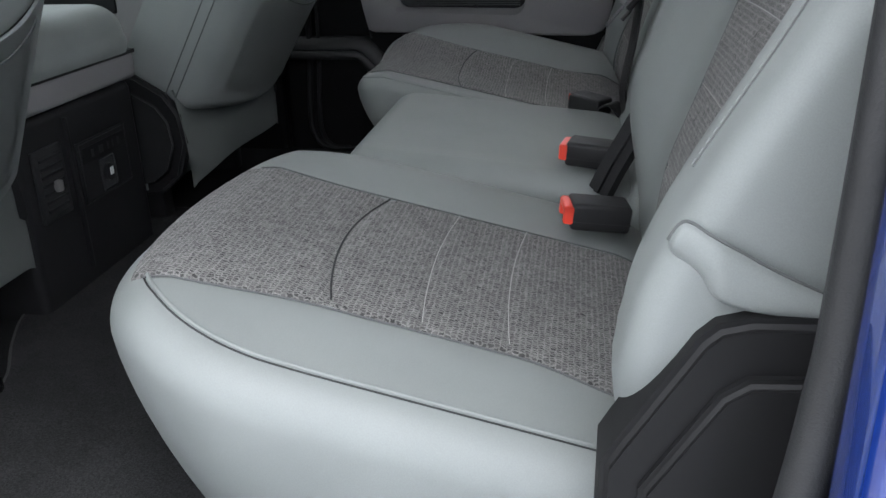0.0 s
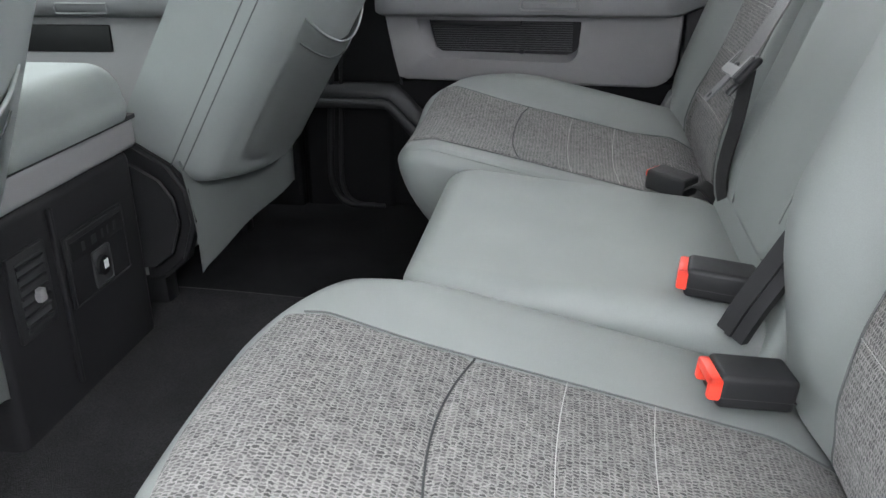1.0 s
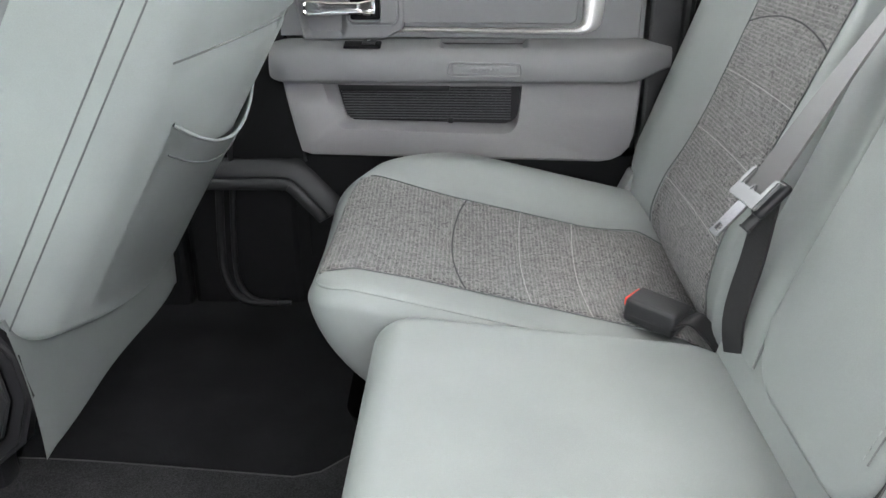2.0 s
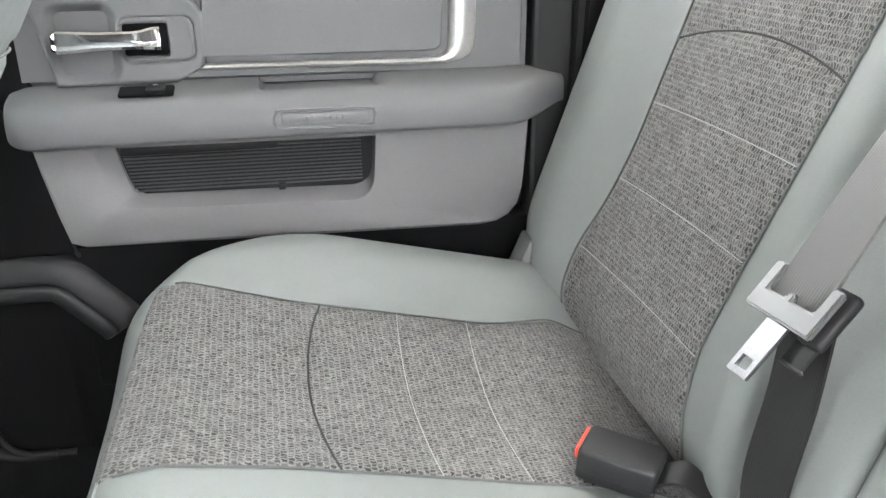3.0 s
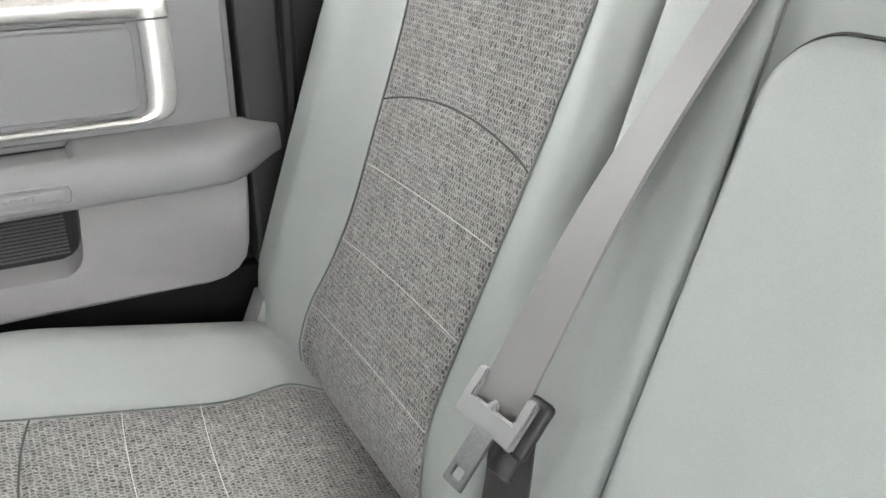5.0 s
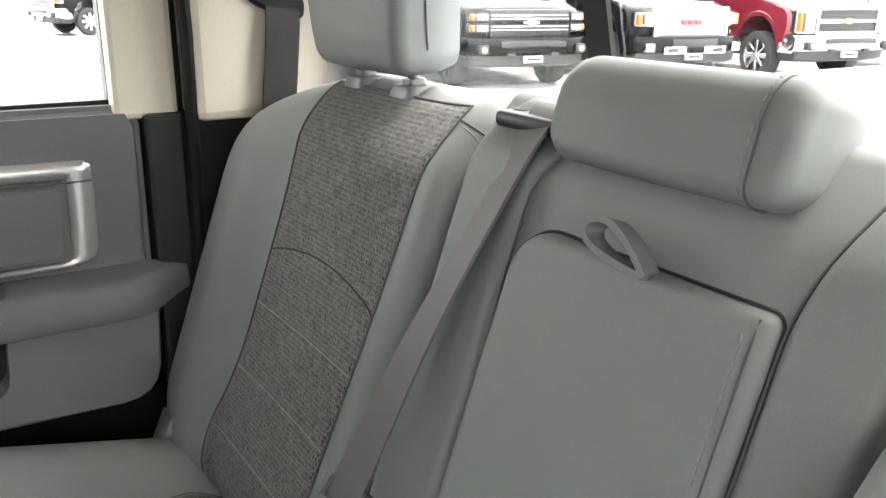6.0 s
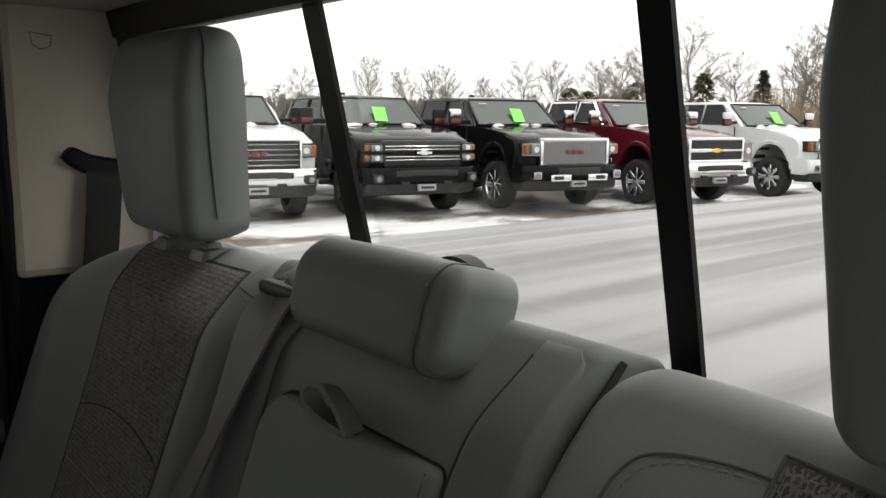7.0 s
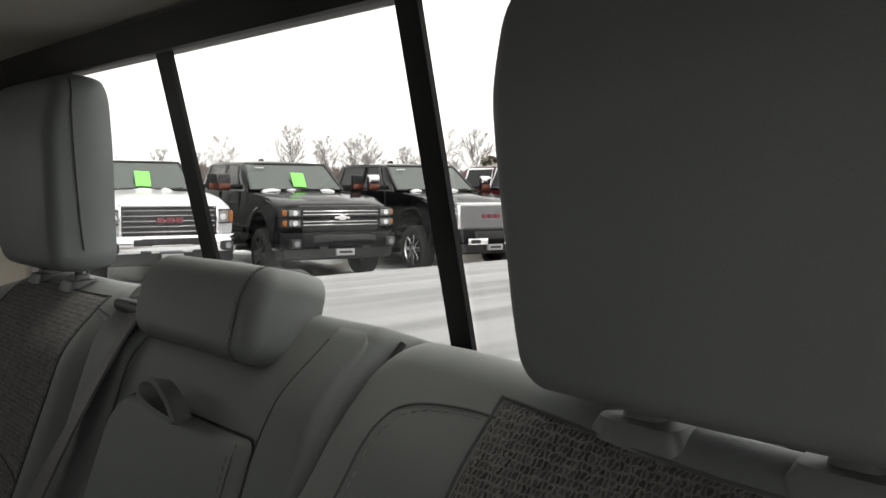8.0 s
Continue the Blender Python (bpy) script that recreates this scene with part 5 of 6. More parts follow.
def snow_ground(name):
    """Trodden snow with wet gravel showing through in patches."""
    m = bpy.data.materials.new(name)
    m.use_nodes = True
    n, l = m.node_tree.nodes, m.node_tree.links
    p = n["Principled BSDF"]
    tc = n.new("ShaderNodeTexCoord")
    mp = n.new("ShaderNodeMapping")
    mp.inputs["Scale"].default_value = (0.55, 1.0, 1.0)
    mp.inputs["Rotation"].default_value = (0, 0, radians(18))
    l.new(tc.outputs["Object"], mp.inputs["Vector"])
    a = n.new("ShaderNodeTexNoise")
    a.inputs["Scale"].default_value = 0.6
    a.inputs["Detail"].default_value = 8
    a.inputs["Roughness"].default_value = 0.65
    l.new(mp.outputs["Vector"], a.inputs["Vector"])
    r = n.new("ShaderNodeMapRange")
    r.inputs["From Min"].default_value, r.inputs["From Max"].default_value = 0.46, 0.535
    l.new(a.outputs["Fac"], r.inputs["Value"])
    gr = n.new("ShaderNodeTexNoise")
    gr.inputs["Scale"].default_value = 14
    gr.inputs["Detail"].default_value = 6
    l.new(tc.outputs["Object"], gr.inputs["Vector"])
    gc = n.new("ShaderNodeValToRGB")
    gc.color_ramp.elements[0].position, gc.color_ramp.elements[0].color = 0.3, (0.055, 0.046, 0.037, 1)
    gc.color_ramp.elements[1].position, gc.color_ramp.elements[1].color = 0.75, (0.24, 0.205, 0.168, 1)
    l.new(gr.outputs["Fac"], gc.inputs["Fac"])
    sc = n.new("ShaderNodeValToRGB")
    sc.color_ramp.elements[0].position, sc.color_ramp.elements[0].color = 0.25, (0.44, 0.45, 0.46, 1)
    sc.color_ramp.elements[1].position, sc.color_ramp.elements[1].color = 0.7, (0.72, 0.73, 0.74, 1)
    l.new(gr.outputs["Fac"], sc.inputs["Fac"])
    mx = n.new("ShaderNodeMix")
    mx.data_type = "RGBA"
    l.new(r.outputs["Result"], mx.inputs["Factor"])
    l.new(gc.outputs["Color"], mx.inputs["A"])
    l.new(sc.outputs["Color"], mx.inputs["B"])
    l.new(mx.outputs["Result"], p.inputs["Base Color"])
    ro = n.new("ShaderNodeMapRange")
    ro.inputs["To Min"].default_value, ro.inputs["To Max"].default_value = 0.35, 0.8
    l.new(r.outputs["Result"], ro.inputs["Value"])
    l.new(ro.outputs["Result"], p.inputs["Roughness"])
    b = n.new("ShaderNodeBump")
    b.inputs["Strength"].default_value = 0.6
    b.inputs["Distance"].default_value = 0.05
    l.new(a.outputs["Fac"], b.inputs["Height"])
    l.new(b.outputs["Normal"], p.inputs["Normal"])
    return m


GZ = 0.31  # height of the lot below the cab
GROUND = snow_ground("snowy_gravel")
# bed cover; the shading of its ripples is put into the colour as bands
TONNEAU = material("ripple_shaded_cover", (0.42, 0.42, 0.43), 0.5, grain=0.05, scale=40)
tn, tl = TONNEAU.node_tree.nodes, TONNEAU.node_tree.links
tcoord = tn.new("ShaderNodeTexCoord")
tmap = tn.new("ShaderNodeMapping")
tmap.inputs["Scale"].default_value = (0.5, 9.0, 1.0)
tmap.inputs["Rotation"].default_value = (0, 0, radians(-3))
tl.new(tcoord.outputs["Object"], tmap.inputs["Vector"])
tnoise = tn.new("ShaderNodeTexNoise")
tnoise.inputs["Scale"].default_value = 1.0
tnoise.inputs["Detail"].default_value = 5
tl.new(tmap.outputs["Vector"], tnoise.inputs["Vector"])
# dark and pale bands in place of ripple shading
tramp = tn.new("ShaderNodeValToRGB")
tramp.color_ramp.elements[0].position, tramp.color_ramp.elements[0].color = 0.40, (0.135, 0.135, 0.139, 1)
tramp.color_ramp.elements[1].position, tramp.color_ramp.elements[1].color = 0.58, (0.255, 0.255, 0.26, 1)
tl.new(tnoise.outputs["Fac"], tramp.inputs["Fac"])
tl.new(tramp.outputs["Color"], tn["Principled BSDF"].inputs["Base Color"])
g = bmesh.new()
sheet(lambda u, v: (-400 + 1000 * u, -400 + 1000 * v, GZ), 60, 60, g)
tagged(link("ground", g, GROUND, unit=1, smooth=False), "trodden snow over wet gravel in a parking lot", "ground", kind="structure")


def cover_at(u, v):
    x = 0.50 + 2.3 * u
    y = -0.80 + 1.60 * v
    ph = y * 78 + 3.0 * noise.noise(Vector((x * 0.5, y * 2.0, 3))) + 0.5 * x
    amp = 0.0065 * (0.6 + 0.8 * noise.noise(Vector((x * 0.8, y * 3, 9)))) * min(1, 8 * min(v, 1 - v))
    return (x - 0.5, y, 0.097 + amp * math.sin(ph))


cover = empty("truck_bed", pose(0.5, 0, 1.4), "blue truck bed under a pale rippled cover", "truck bed")
part("bed_cover", sheet(cover_at, 60, 220), TONNEAU, cover, "pale rippled soft cover")
part("bed_body", boxed((-0.06, -0.86, -0.75), (2.33, 0.86, 0.085), 0.02), BLUE, cover, "blue painted bed")
tagged(link("strap_loop", strap(spline([(0.335, 0.072, 1.575), (0.33, 0.060, 1.600), (0.33, 0.038, 1.607), (0.33, 0.016, 1.600), (0.335, 0.008, 1.575)], 6), (0, 0.05, 1), 0.016, 0.002), BELT_BLACK), "black webbing loop behind the backrest", "strap")

PAINTS = {
    "white": material("white_paint", (0.62, 0.63, 0.64), 0.3, coat=0.6, wear=0.08, wear_scale=2),
    "black": material("black_paint", (0.004, 0.004, 0.005), 0.10, wear=0.3, wear_scale=2, spec=0.13),
    "maroon": material("maroon_paint", (0.085, 0.007, 0.013), 0.16, wear=0.15, wear_scale=2, spec=0.5),
}
DARKGLASS = material("dark_tinted_glass", (0.012, 0.014, 0.015), 0.05, spec=0.45)
SCREEN = material("windscreen_glass", (0.058, 0.072, 0.066), 0.05, spec=0.55)
BROWNLENS = material("dark_amber_lens", (0.11, 0.025, 0.012), 0.2)
DAM = material("grey_valance_plastic", (0.012, 0.012, 0.013), 0.6, wear=0.2, wear_scale=3)
TYRE = material("tyre_rubber", (0.015, 0.015, 0.016), 0.8, bump=0.2, bump_scale=60)
LAMP = material("headlamp_glass", (0.22, 0.23, 0.24), 0.15, 0.5)
AMBER = material("amber_lens", (0.26, 0.085, 0.015), 0.2)
GREEN = material("bright_green_card", (0.20, 0.75, 0.12), 0.6)
PLATE = material("pale_grey_plate", (0.30, 0.30, 0.31), 0.5)
WHITECARD = material("white_card", (0.8, 0.8, 0.8), 0.6)
REDMARK = material("red_emblem", (0.16, 0.03, 0.04), 0.3)
GOLD = material("gold_emblem", (0.75, 0.5, 0.12), 0.25, 0.8)
GRILLE = material("dark_grille", (0.01, 0.01, 0.011), 0.5)
SNOWPATCH = material("melting_snow", (0.62, 0.63, 0.65), 0.7, bump=0.3, bump_scale=20)
MESHCHROME = material("grille_chrome", (0.33, 0.33, 0.34), 0.25, 1.0)


def arch(cy, r, z0, n=8):
    """Points of a wheel arch from front to rear."""
    return [(cy - r * math.cos(math.pi * i / n), z0 + r * math.sin(math.pi * i / n)) for i in range(n + 1)]


def wheel(truck, x, y, rim_mat):
    bm = bmesh.new()
    s = 1 if x > 0 else -1
    prof = [(0.268, -0.12), (0.33, -0.135), (0.395, -0.12), (0.41, -0.08), (0.41, 0.08), (0.395, 0.12), (0.33, 0.135), (0.268, 0.12)]
    sheet(lambda u, v: (s * prof[min(int(v * 7 + 0.5), 7)][1], prof[min(int(v * 7 + 0.5), 7)][0] * math.cos(2 * math.pi * u), prof[min(int(v * 7 + 0.5), 7)][0] * math.sin(2 * math.pi * u)), 28, 7, bm, True)
    w = part("wheel", bm, TYRE, truck, "black tyre", unit=1, matrix=pose(x, y, 0.41))
    bm = bmesh.new()
    cyl(bm, (s * 0.02, 0, 0), (s * 0.06, 0, 0), 0.268, 0.268, 24)
    part("rim", bm, GRILLE if rim_mat is None else CREASE, w, unit=1)
    bm = bmesh.new()
    for k in range(8):
        a = 2 * math.pi * k / 8
        box(bm, (-0.014, -0.036, 0.04), (0.014, 0.036, 0.262), 0.008, 1, Matrix.Translation((s * 0.10, 0, 0)) @ Matrix.Rotation(a, 4, "X"))
    cyl(bm, (s * 0.06, 0, 0), (s * 0.125, 0, 0), 0.07, 0.06, 16)
    sheet(lambda u, v: (s * (0.07 + 0.05 * v), (0.254 + 0.018 * v) * math.cos(2 * math.pi * u), (0.254 + 0.018 * v) * math.sin(2 * math.pi * u)), 28, 1, bm, True)
    part("spokes", bm, CHROME if rim_mat else GRILLE, w, unit=1)


def lofted(pts, half, move, n=12, bevel=0.0):
    """A side outline in y and z drawn across x in steps; move(x, y, z) rounds it in plan and crowns it."""
    bm = bmesh.new()
    rings = []
    for i in range(n + 1):
        t = -1 + 2 * i / n
        t = math.copysign(abs(t) ** 0.7, t)
        rings.append([bm.verts.new(move(t * half, y, z)) for y, z in pts])
    k = len(pts)
    for a, b in zip(rings, rings[1:]):
        for i in range(k):
            bm.faces.new((a[i], b[i], b[(i + 1) % k], a[(i + 1) % k]))
    ends = [bm.faces.new(rings[0]), bm.faces.new(rings[-1][::-1])]
    if bevel:
        es = list({e for f in ends for e in f.edges})
        bmesh.ops.bevel(bm, geom=es, offset=bevel, segments=2, affect="EDGES")
    bmesh.ops.recalc_face_normals(bm, faces=bm.faces)
    return bm


def lamp_unit(truck, s, zc, w, h, amber, housing):
    """A headlamp: framed housing, clear lens with a round reflector, amber outer end."""
    x0, x1 = 0.66, 0.66 + w
    sx = lambda a, b: (min(s * a, s * b), max(s * a, s * b))
    a, b = sx(x0, x1)
    hl = part("headlamp", lofted([(-0.99, zc - h / 2), (-0.99, zc + h / 2), (-0.72, zc + h / 2), (-0.72, zc - h / 2)], 1.0, lambda x, y, z: (a + (x + 1) / 2 * (b - a), y + 0.20 * max(abs(a + (x + 1) / 2 * (b - a)) - 0.66, 0) ** 1.5 * 4, z), 6, 0.012), housing, truck, "headlamp", unit=1)
    xa, xb = x0 + 0.025, x1 - amber - 0.01
    c, d = sx(xa, xb)
    part("lens", boxed((c, -1.0, zc - h / 2 + 0.022), (d, -0.90, zc + h / 2 - 0.022), 0.01, 1), LAMP, hl, "clear lens", unit=1)
    q = bmesh.new()
    cyl(q, (s * (xa + xb) / 2, -1.012, zc), (s * (xa + xb) / 2, -0.95, zc), min(h, xb - xa) * 0.30, min(h, xb - xa) * 0.22, 14)
    part("reflector", q, CHROME, hl, "bright round reflector", unit=1)
    c, d = sx(x1 - amber, x1 - 0.012)
    part("turn_lamp", boxed((c, -0.955, zc - h / 2 + 0.022), (d, -0.80, zc + h / 2 - 0.022), 0.012, 1), AMBER, hl, "amber turn lamp", unit=1)


def pickup(m, paint, nose, bumper, rims, tag, label, caps=False, roof_lamps=False):
    """A parked crew-cab pickup: its front axle at the origin, its nose towards -y."""
    t = empty("pickup_truck", m, label, "pickup truck", "parked pickups", unit=1)
    body_mat = PAINTS[paint]
    pts = [(-0.90, 0.66), (-0.93, 0.95), (-0.935, 1.12), (-0.90, 1.185), (-0.80, 1.235), (-0.3, 1.31), (0.30, 1.37), (0.80, 1.405), (2.0, 1.42), (3.42, 1.43), (3.42, 1.48), (5.25, 1.48), (5.30, 0.72), (4.45, 0.62)]
    pts += arch(3.95, 0.50, 0.62)[::-1] + [(3.3, 0.50), (0.65, 0.50)] + arch(0.0, 0.50, 0.62)[::-1] + [(-0.62, 0.62)]

    def skin(x, y, z):
        front = smoothstep(-0.50, -0.88, y)
        return (x * (1 - 0.035 * smoothstep(0.95, 1.44, z) - 0.015 * smoothstep(0.8, 0.5, z)), y + 0.22 * front * abs(x) ** 5, z - 0.055 * front * smoothstep(1.1, 1.26, z) * abs(x) ** 4)
    part("body", lofted(pts, 1.0, skin, 14, 0.035), body_mat, t, unit=1)
    part("underbody", boxed((-0.86, -0.7, 0.38), (0.86, 5.0, 0.70), 0.04), GRILLE, t, unit=1)
    cab_t = lambda y, z: 0.945 - 0.17 * smoothstep(1.42, 2.0, z)
    part("cab", lofted([(0.70, 1.37), (1.03, 1.64), (1.36, 1.875), (1.50, 1.925), (2.2, 1.955), (3.05, 1.945), (3.25, 1.90), (3.40, 1.40)], 1.0, lambda x, y, z: (x * cab_t(y, z), y + 0.07 * x * x * smoothstep(1.6, 1.0, y), z - 0.035 * smoothstep(1.75, 1.9, z) * x * x), 10, 0.03), body_mat, t, unit=1)
    ws = sheet(lambda u, v: ((2 * u - 1) * (0.85 - 0.10 * v), 0.735 + 0.60 * v + 0.06 * (2 * u - 1) ** 2 - 0.022, 1.415 + 0.450 * v + 0.014), 12, 6)
    part("windscreen", ws, SCREEN, t, "grey windscreen", unit=1)
    edge = [((2 * u - 1) * (0.85 - 0.10 * v), 0.735 + 0.60 * v + 0.06 * (2 * u - 1) ** 2 - 0.03, 1.415 + 0.450 * v + 0.014) for u, v in [(i / 8, 0) for i in range(9)] + [(1, 0.5)] + [(1 - i / 8, 1) for i in range(9)] + [(0, 0.5)]]
    part("windscreen_surround", tube(edge, 0.020, 6, closed=True), GRILLE, t, "black windscreen edge", unit=1)
    drift = random.Random(int(m.translation.x * 100))
    for k in range(3):
        x, w = -0.5 + 0.45 * k + drift.uniform(-0.12, 0.12), drift.uniform(0.08, 0.20)
        part("snow_patch", lofted([(0.60, 1.405), (0.63, 1.440), (0.70, 1.455), (0.74, 1.41)], w, lambda a, y, z: (a + x, y, z - 0.03 * (a / w) ** 2), 6, 0.01), SNOWPATCH, t, "melting snow below the windscreen", unit=1)
    for x in (-0.35, 0.35):
        part("wiper", tube([(x - 0.33, 0.70, 1.445), (x, 0.685, 1.438), (x + 0.30, 0.69, 1.455)], 0.012, 5), GRILLE, t, unit=1)
    for s in (-1, 1):
        for y0, y1, k in ((1.12, 1.98, 0.50), (2.08, 3.02, 0.0)):
            z0, z1 = 1.46, 1.865
            cs = [(y0 - 0.05, z0), (y1, z0), (y1, z1), (y0 + k * 0.8, z1)]
            q = bmesh.new()
            vs = [q.verts.new((s * (cab_t(y, z) + 0.012), y, z)) for y, z in cs]
            q.faces.new(vs if s > 0 else vs[::-1])
            bmesh.ops.solidify(q, geom=q.faces[:], thickness=0.01)
            sw = part("side_window", q, DARKGLASS, t, "tinted side window", unit=1, smooth=False)
            rim = [(s * (cab_t(y, z) + 0.016), y, z) for y, z in cs]
            part("window_trim", tube(rim, 0.03 if paint == "maroon" else 0.014, 6, closed=True), CHROME if paint == "maroon" else GRILLE, sw, unit=1)
        # door lines, handles, moulding and side step
        for y in (0.98, 2.03, 3.10):
            part("door_gap", boxed((s * 0.985 - 0.012, y - 0.007, 0.58), (s * 0.985 + 0.012, y + 0.007, 1.40)), GRILLE, t, unit=1, smooth=False)
        for y in (1.85, 2.88):
            part("door_handle", boxed((s * 1.005 - 0.025, y - 0.10, 1.17), (s * 1.005 + 0.025, y + 0.05, 1.21), 0.012, 1), CHROME if paint == "maroon" else body_mat, t, unit=1)
        part("moulding", boxed((s * 1.0 - 0.02, 0.66, 0.73), (s * 1.0 + 0.016, 3.3, 0.80), 0.01, 1), CHROME if paint == "maroon" else body_mat, t, unit=1)
        part("side_step", tube([(s * 0.93, 0.62, 0.50), (s * 1.04, 0.80, 0.46), (s * 1.04, 3.05, 0.46), (s * 0.93, 3.25, 0.50)], 0.05, 8), CHROME if paint == "maroon" else GRILLE, t, "side step", unit=1)
        # towing mirror
        mr = part("mirror", boxed((s * 1.24 - 0.11, 0.92, 1.42), (s * 1.24 + 0.11, 1.02, 1.70), 0.03), BLACK, t, "black towing mirror", unit=1)
        part("mirror_arm", boxed((min(s * 0.9, s * 1.2), 0.98, 1.46), (max(s * 0.9, s * 1.2), 1.03, 1.52), 0.01), BLACK, mr, unit=1)
        if caps:
            part("mirror_cap", boxed((s * 1.24 - 0.112, 0.905, 1.56), (s * 1.24 + 0.112, 1.0, 1.705), 0.03), CHROME if paint != "white" else body_mat, mr, "bright cap", unit=1)
        part("mirror_lamp", boxed((s * 1.24 - 0.10, 0.908, 1.435), (s * 1.24 + 0.10, 0.95, 1.54), 0.015), BROWNLENS, mr, "dark amber lens", unit=1)
        if nose == "twin" and paint == "black":
            lamp_unit(t, s, 1.09, 0.29, 0.135, 0.075, GRILLE)
            lamp_unit(t, s, 0.935, 0.29, 0.135, 0.075, GRILLE)
        elif nose == "twin":
            lamp_unit(t, s, 1.00, 0.29, 0.36, 0.07, MESHCHROME)
        else:
            lamp_unit(t, s, 1.05, 0.29, 0.21, 0.09, MESHCHROME if paint == "black" else GRILLE)
        fx = s * 0.80
        fl = part("fog_lamp", boxed((fx - 0.085, -1.13, 0.56), (fx + 0.085, -0.98, 0.70), 0.025, 2), MESHCHROME if nose == "mesh" else GRILLE, t, "fog lamp", unit=1)
        q = bmesh.new()
        cyl(q, (fx, -1.145, 0.63), (fx, -1.05, 0.63), 0.045, 0.045, 16)
        part("lens", q, LAMP, fl, "round clear lens", unit=1)
        for y in (0.0, 3.95):
            wheel(t, s * 0.86, y, rims)
            liner = sheet(lambda u, v: (s * (0.60 + 0.40 * v), y - 0.495 * math.cos(math.pi * u), 0.62 + 0.495 * math.sin(math.pi * u)), 14, 1)
            part("wheel_well", liner, GRILLE, t, unit=1)
            lip = sheet(lambda u, v: (s * (0.985 + 0.014 * math.sin(math.pi * v)), y - (0.50 + 0.06 * v) * math.cos(math.pi * u), 0.60 + (0.50 + 0.06 * v) * math.sin(math.pi * u)), 14, 3)
            part("wheel_arch_trim", lip, body_mat, t, unit=1)
    # grille
    gb = part("grille", boxed((-0.66, -0.985, 0.80), (0.66, -0.80, 1.20), 0.03), GRILLE, t, "dark grille", unit=1)

    def surround(z0, z1, half, w, mat):
        q = bmesh.new()
        for a, b, c, d in ((z0, z0 + w, -half, half), (z1 - w, z1, -half, half), (z0, z1, -half, -half + w), (z0, z1, half - w, half)):
            box(q, (c, -1.02, a), (d, -0.93, b), 0.014, 2)
        part("grille_surround", q, mat, gb, "chrome grille surround", unit=1)
    if nose == "mesh":
        surround(0.755, 1.235, 0.69, 0.055, CHROME)
        bm = bmesh.new()
        for i in range(24):
            for j in range(9):
                x, z = -0.605 + i * 0.0526, 0.832 + j * 0.0415
                for k in (-1, 1):
                    box(bm, (-0.006, -0.004, -0.031), (0.006, 0.004, 0.031), 0, 1, Matrix.Translation((x, -0.992, z)) @ Matrix.Rotation(k * 0.89, 4, "Y"))
        part("grille_mesh", bm, MESHCHROME, gb, "chrome mesh", unit=1)
    elif nose == "bars":
        surround(0.755, 1.235, 0.70, 0.040, CHROME)
        for z in (0.845, 0.92, 0.995, 1.07, 1.145):
            part("grille_bar", boxed((-0.65, -1.0, z - 0.011), (0.65, -0.96, z + 0.011), 0.006, 1), MESHCHROME, gb, "chrome bar", unit=1)
    elif paint == "maroon":
        surround(0.80, 1.24, 0.66, 0.05, CHROME)
        part("grille_bar", boxed((-0.63, -1.02, 0.985), (0.63, -0.96, 1.04), 0.012, 1), CHROME, gb, "chrome bar", unit=1)
        for z in (0.88, 0.93, 1.09, 1.14):
            part("grille_bar", boxed((-0.61, -0.995, z - 0.006), (0.61, -0.97, z + 0.006), 0.003, 1), BLACK, gb, unit=1)
    else:
        for z in (0.905, 0.955, 1.065, 1.115):
            part("grille_bar", boxed((-0.64, -1.0, z - 0.009), (0.64, -0.97, z + 0.009), 0.005, 1), CHROME, gb, "chrome bar", unit=1)
        part("grille_bar", boxed((-0.64, -0.995, 0.985), (0.64, -0.965, 1.035), 0.01, 1), body_mat, gb, unit=1)
    if nose == "twin":
        bm = bmesh.new()
        box(bm, (-0.13, -1.035, 0.992), (0.13, -0.99, 1.032), 0.006, 1)
        box(bm, (-0.055, -1.038, 0.972), (0.055, -0.99, 1.052), 0.006, 1)
        part("emblem", bm, GOLD if paint == "maroon" else CHROME, gb, "plain cross-shaped emblem", unit=1)
    else:
        for x in (-0.13, 0.0, 0.13):
            part("emblem", boxed((x - 0.052, -1.018, 0.968), (x + 0.052, -0.99, 1.042), 0.008, 1), REDMARK, gb, "plain red emblem block", unit=1)
    # bumper, rounded in plan
    bend = lambda x, y, z: (x, y + 0.20 * smoothstep(0.2, -0.9, y) * abs(x) ** 4, z)
    bmat = {"chrome": CHROME, "paint": body_mat, "black": body_mat}[bumper]
    bo = part("bumper", lofted([(-1.10, 0.55), (-1.14, 0.60), (-1.145, 0.74), (-1.11, 0.79), (-1.02, 0.81), (-0.70, 0.81), (-0.70, 0.50), (-1.02, 0.50)], 0.985, bend, 14, 0.02), bmat, t, "chrome front bumper" if bumper == "chrome" else "", unit=1)
    part("bumper_intake", boxed((-0.42, -1.156, 0.63 if nose == "mesh" else 0.665), (0.42, -1.10, 0.755), 0.01), GRILLE, bo, "dark intake", unit=1)
    part("number_plate", boxed((-0.15, -1.150, 0.435), (0.15, -1.085, 0.535), 0.006), PLATE, bo, "pale plate", unit=1)
    part("plate_bar", boxed((-0.11, -1.154, 0.470), (0.11, -1.149, 0.505)), GRILLE, bo, "dark bar", unit=1)
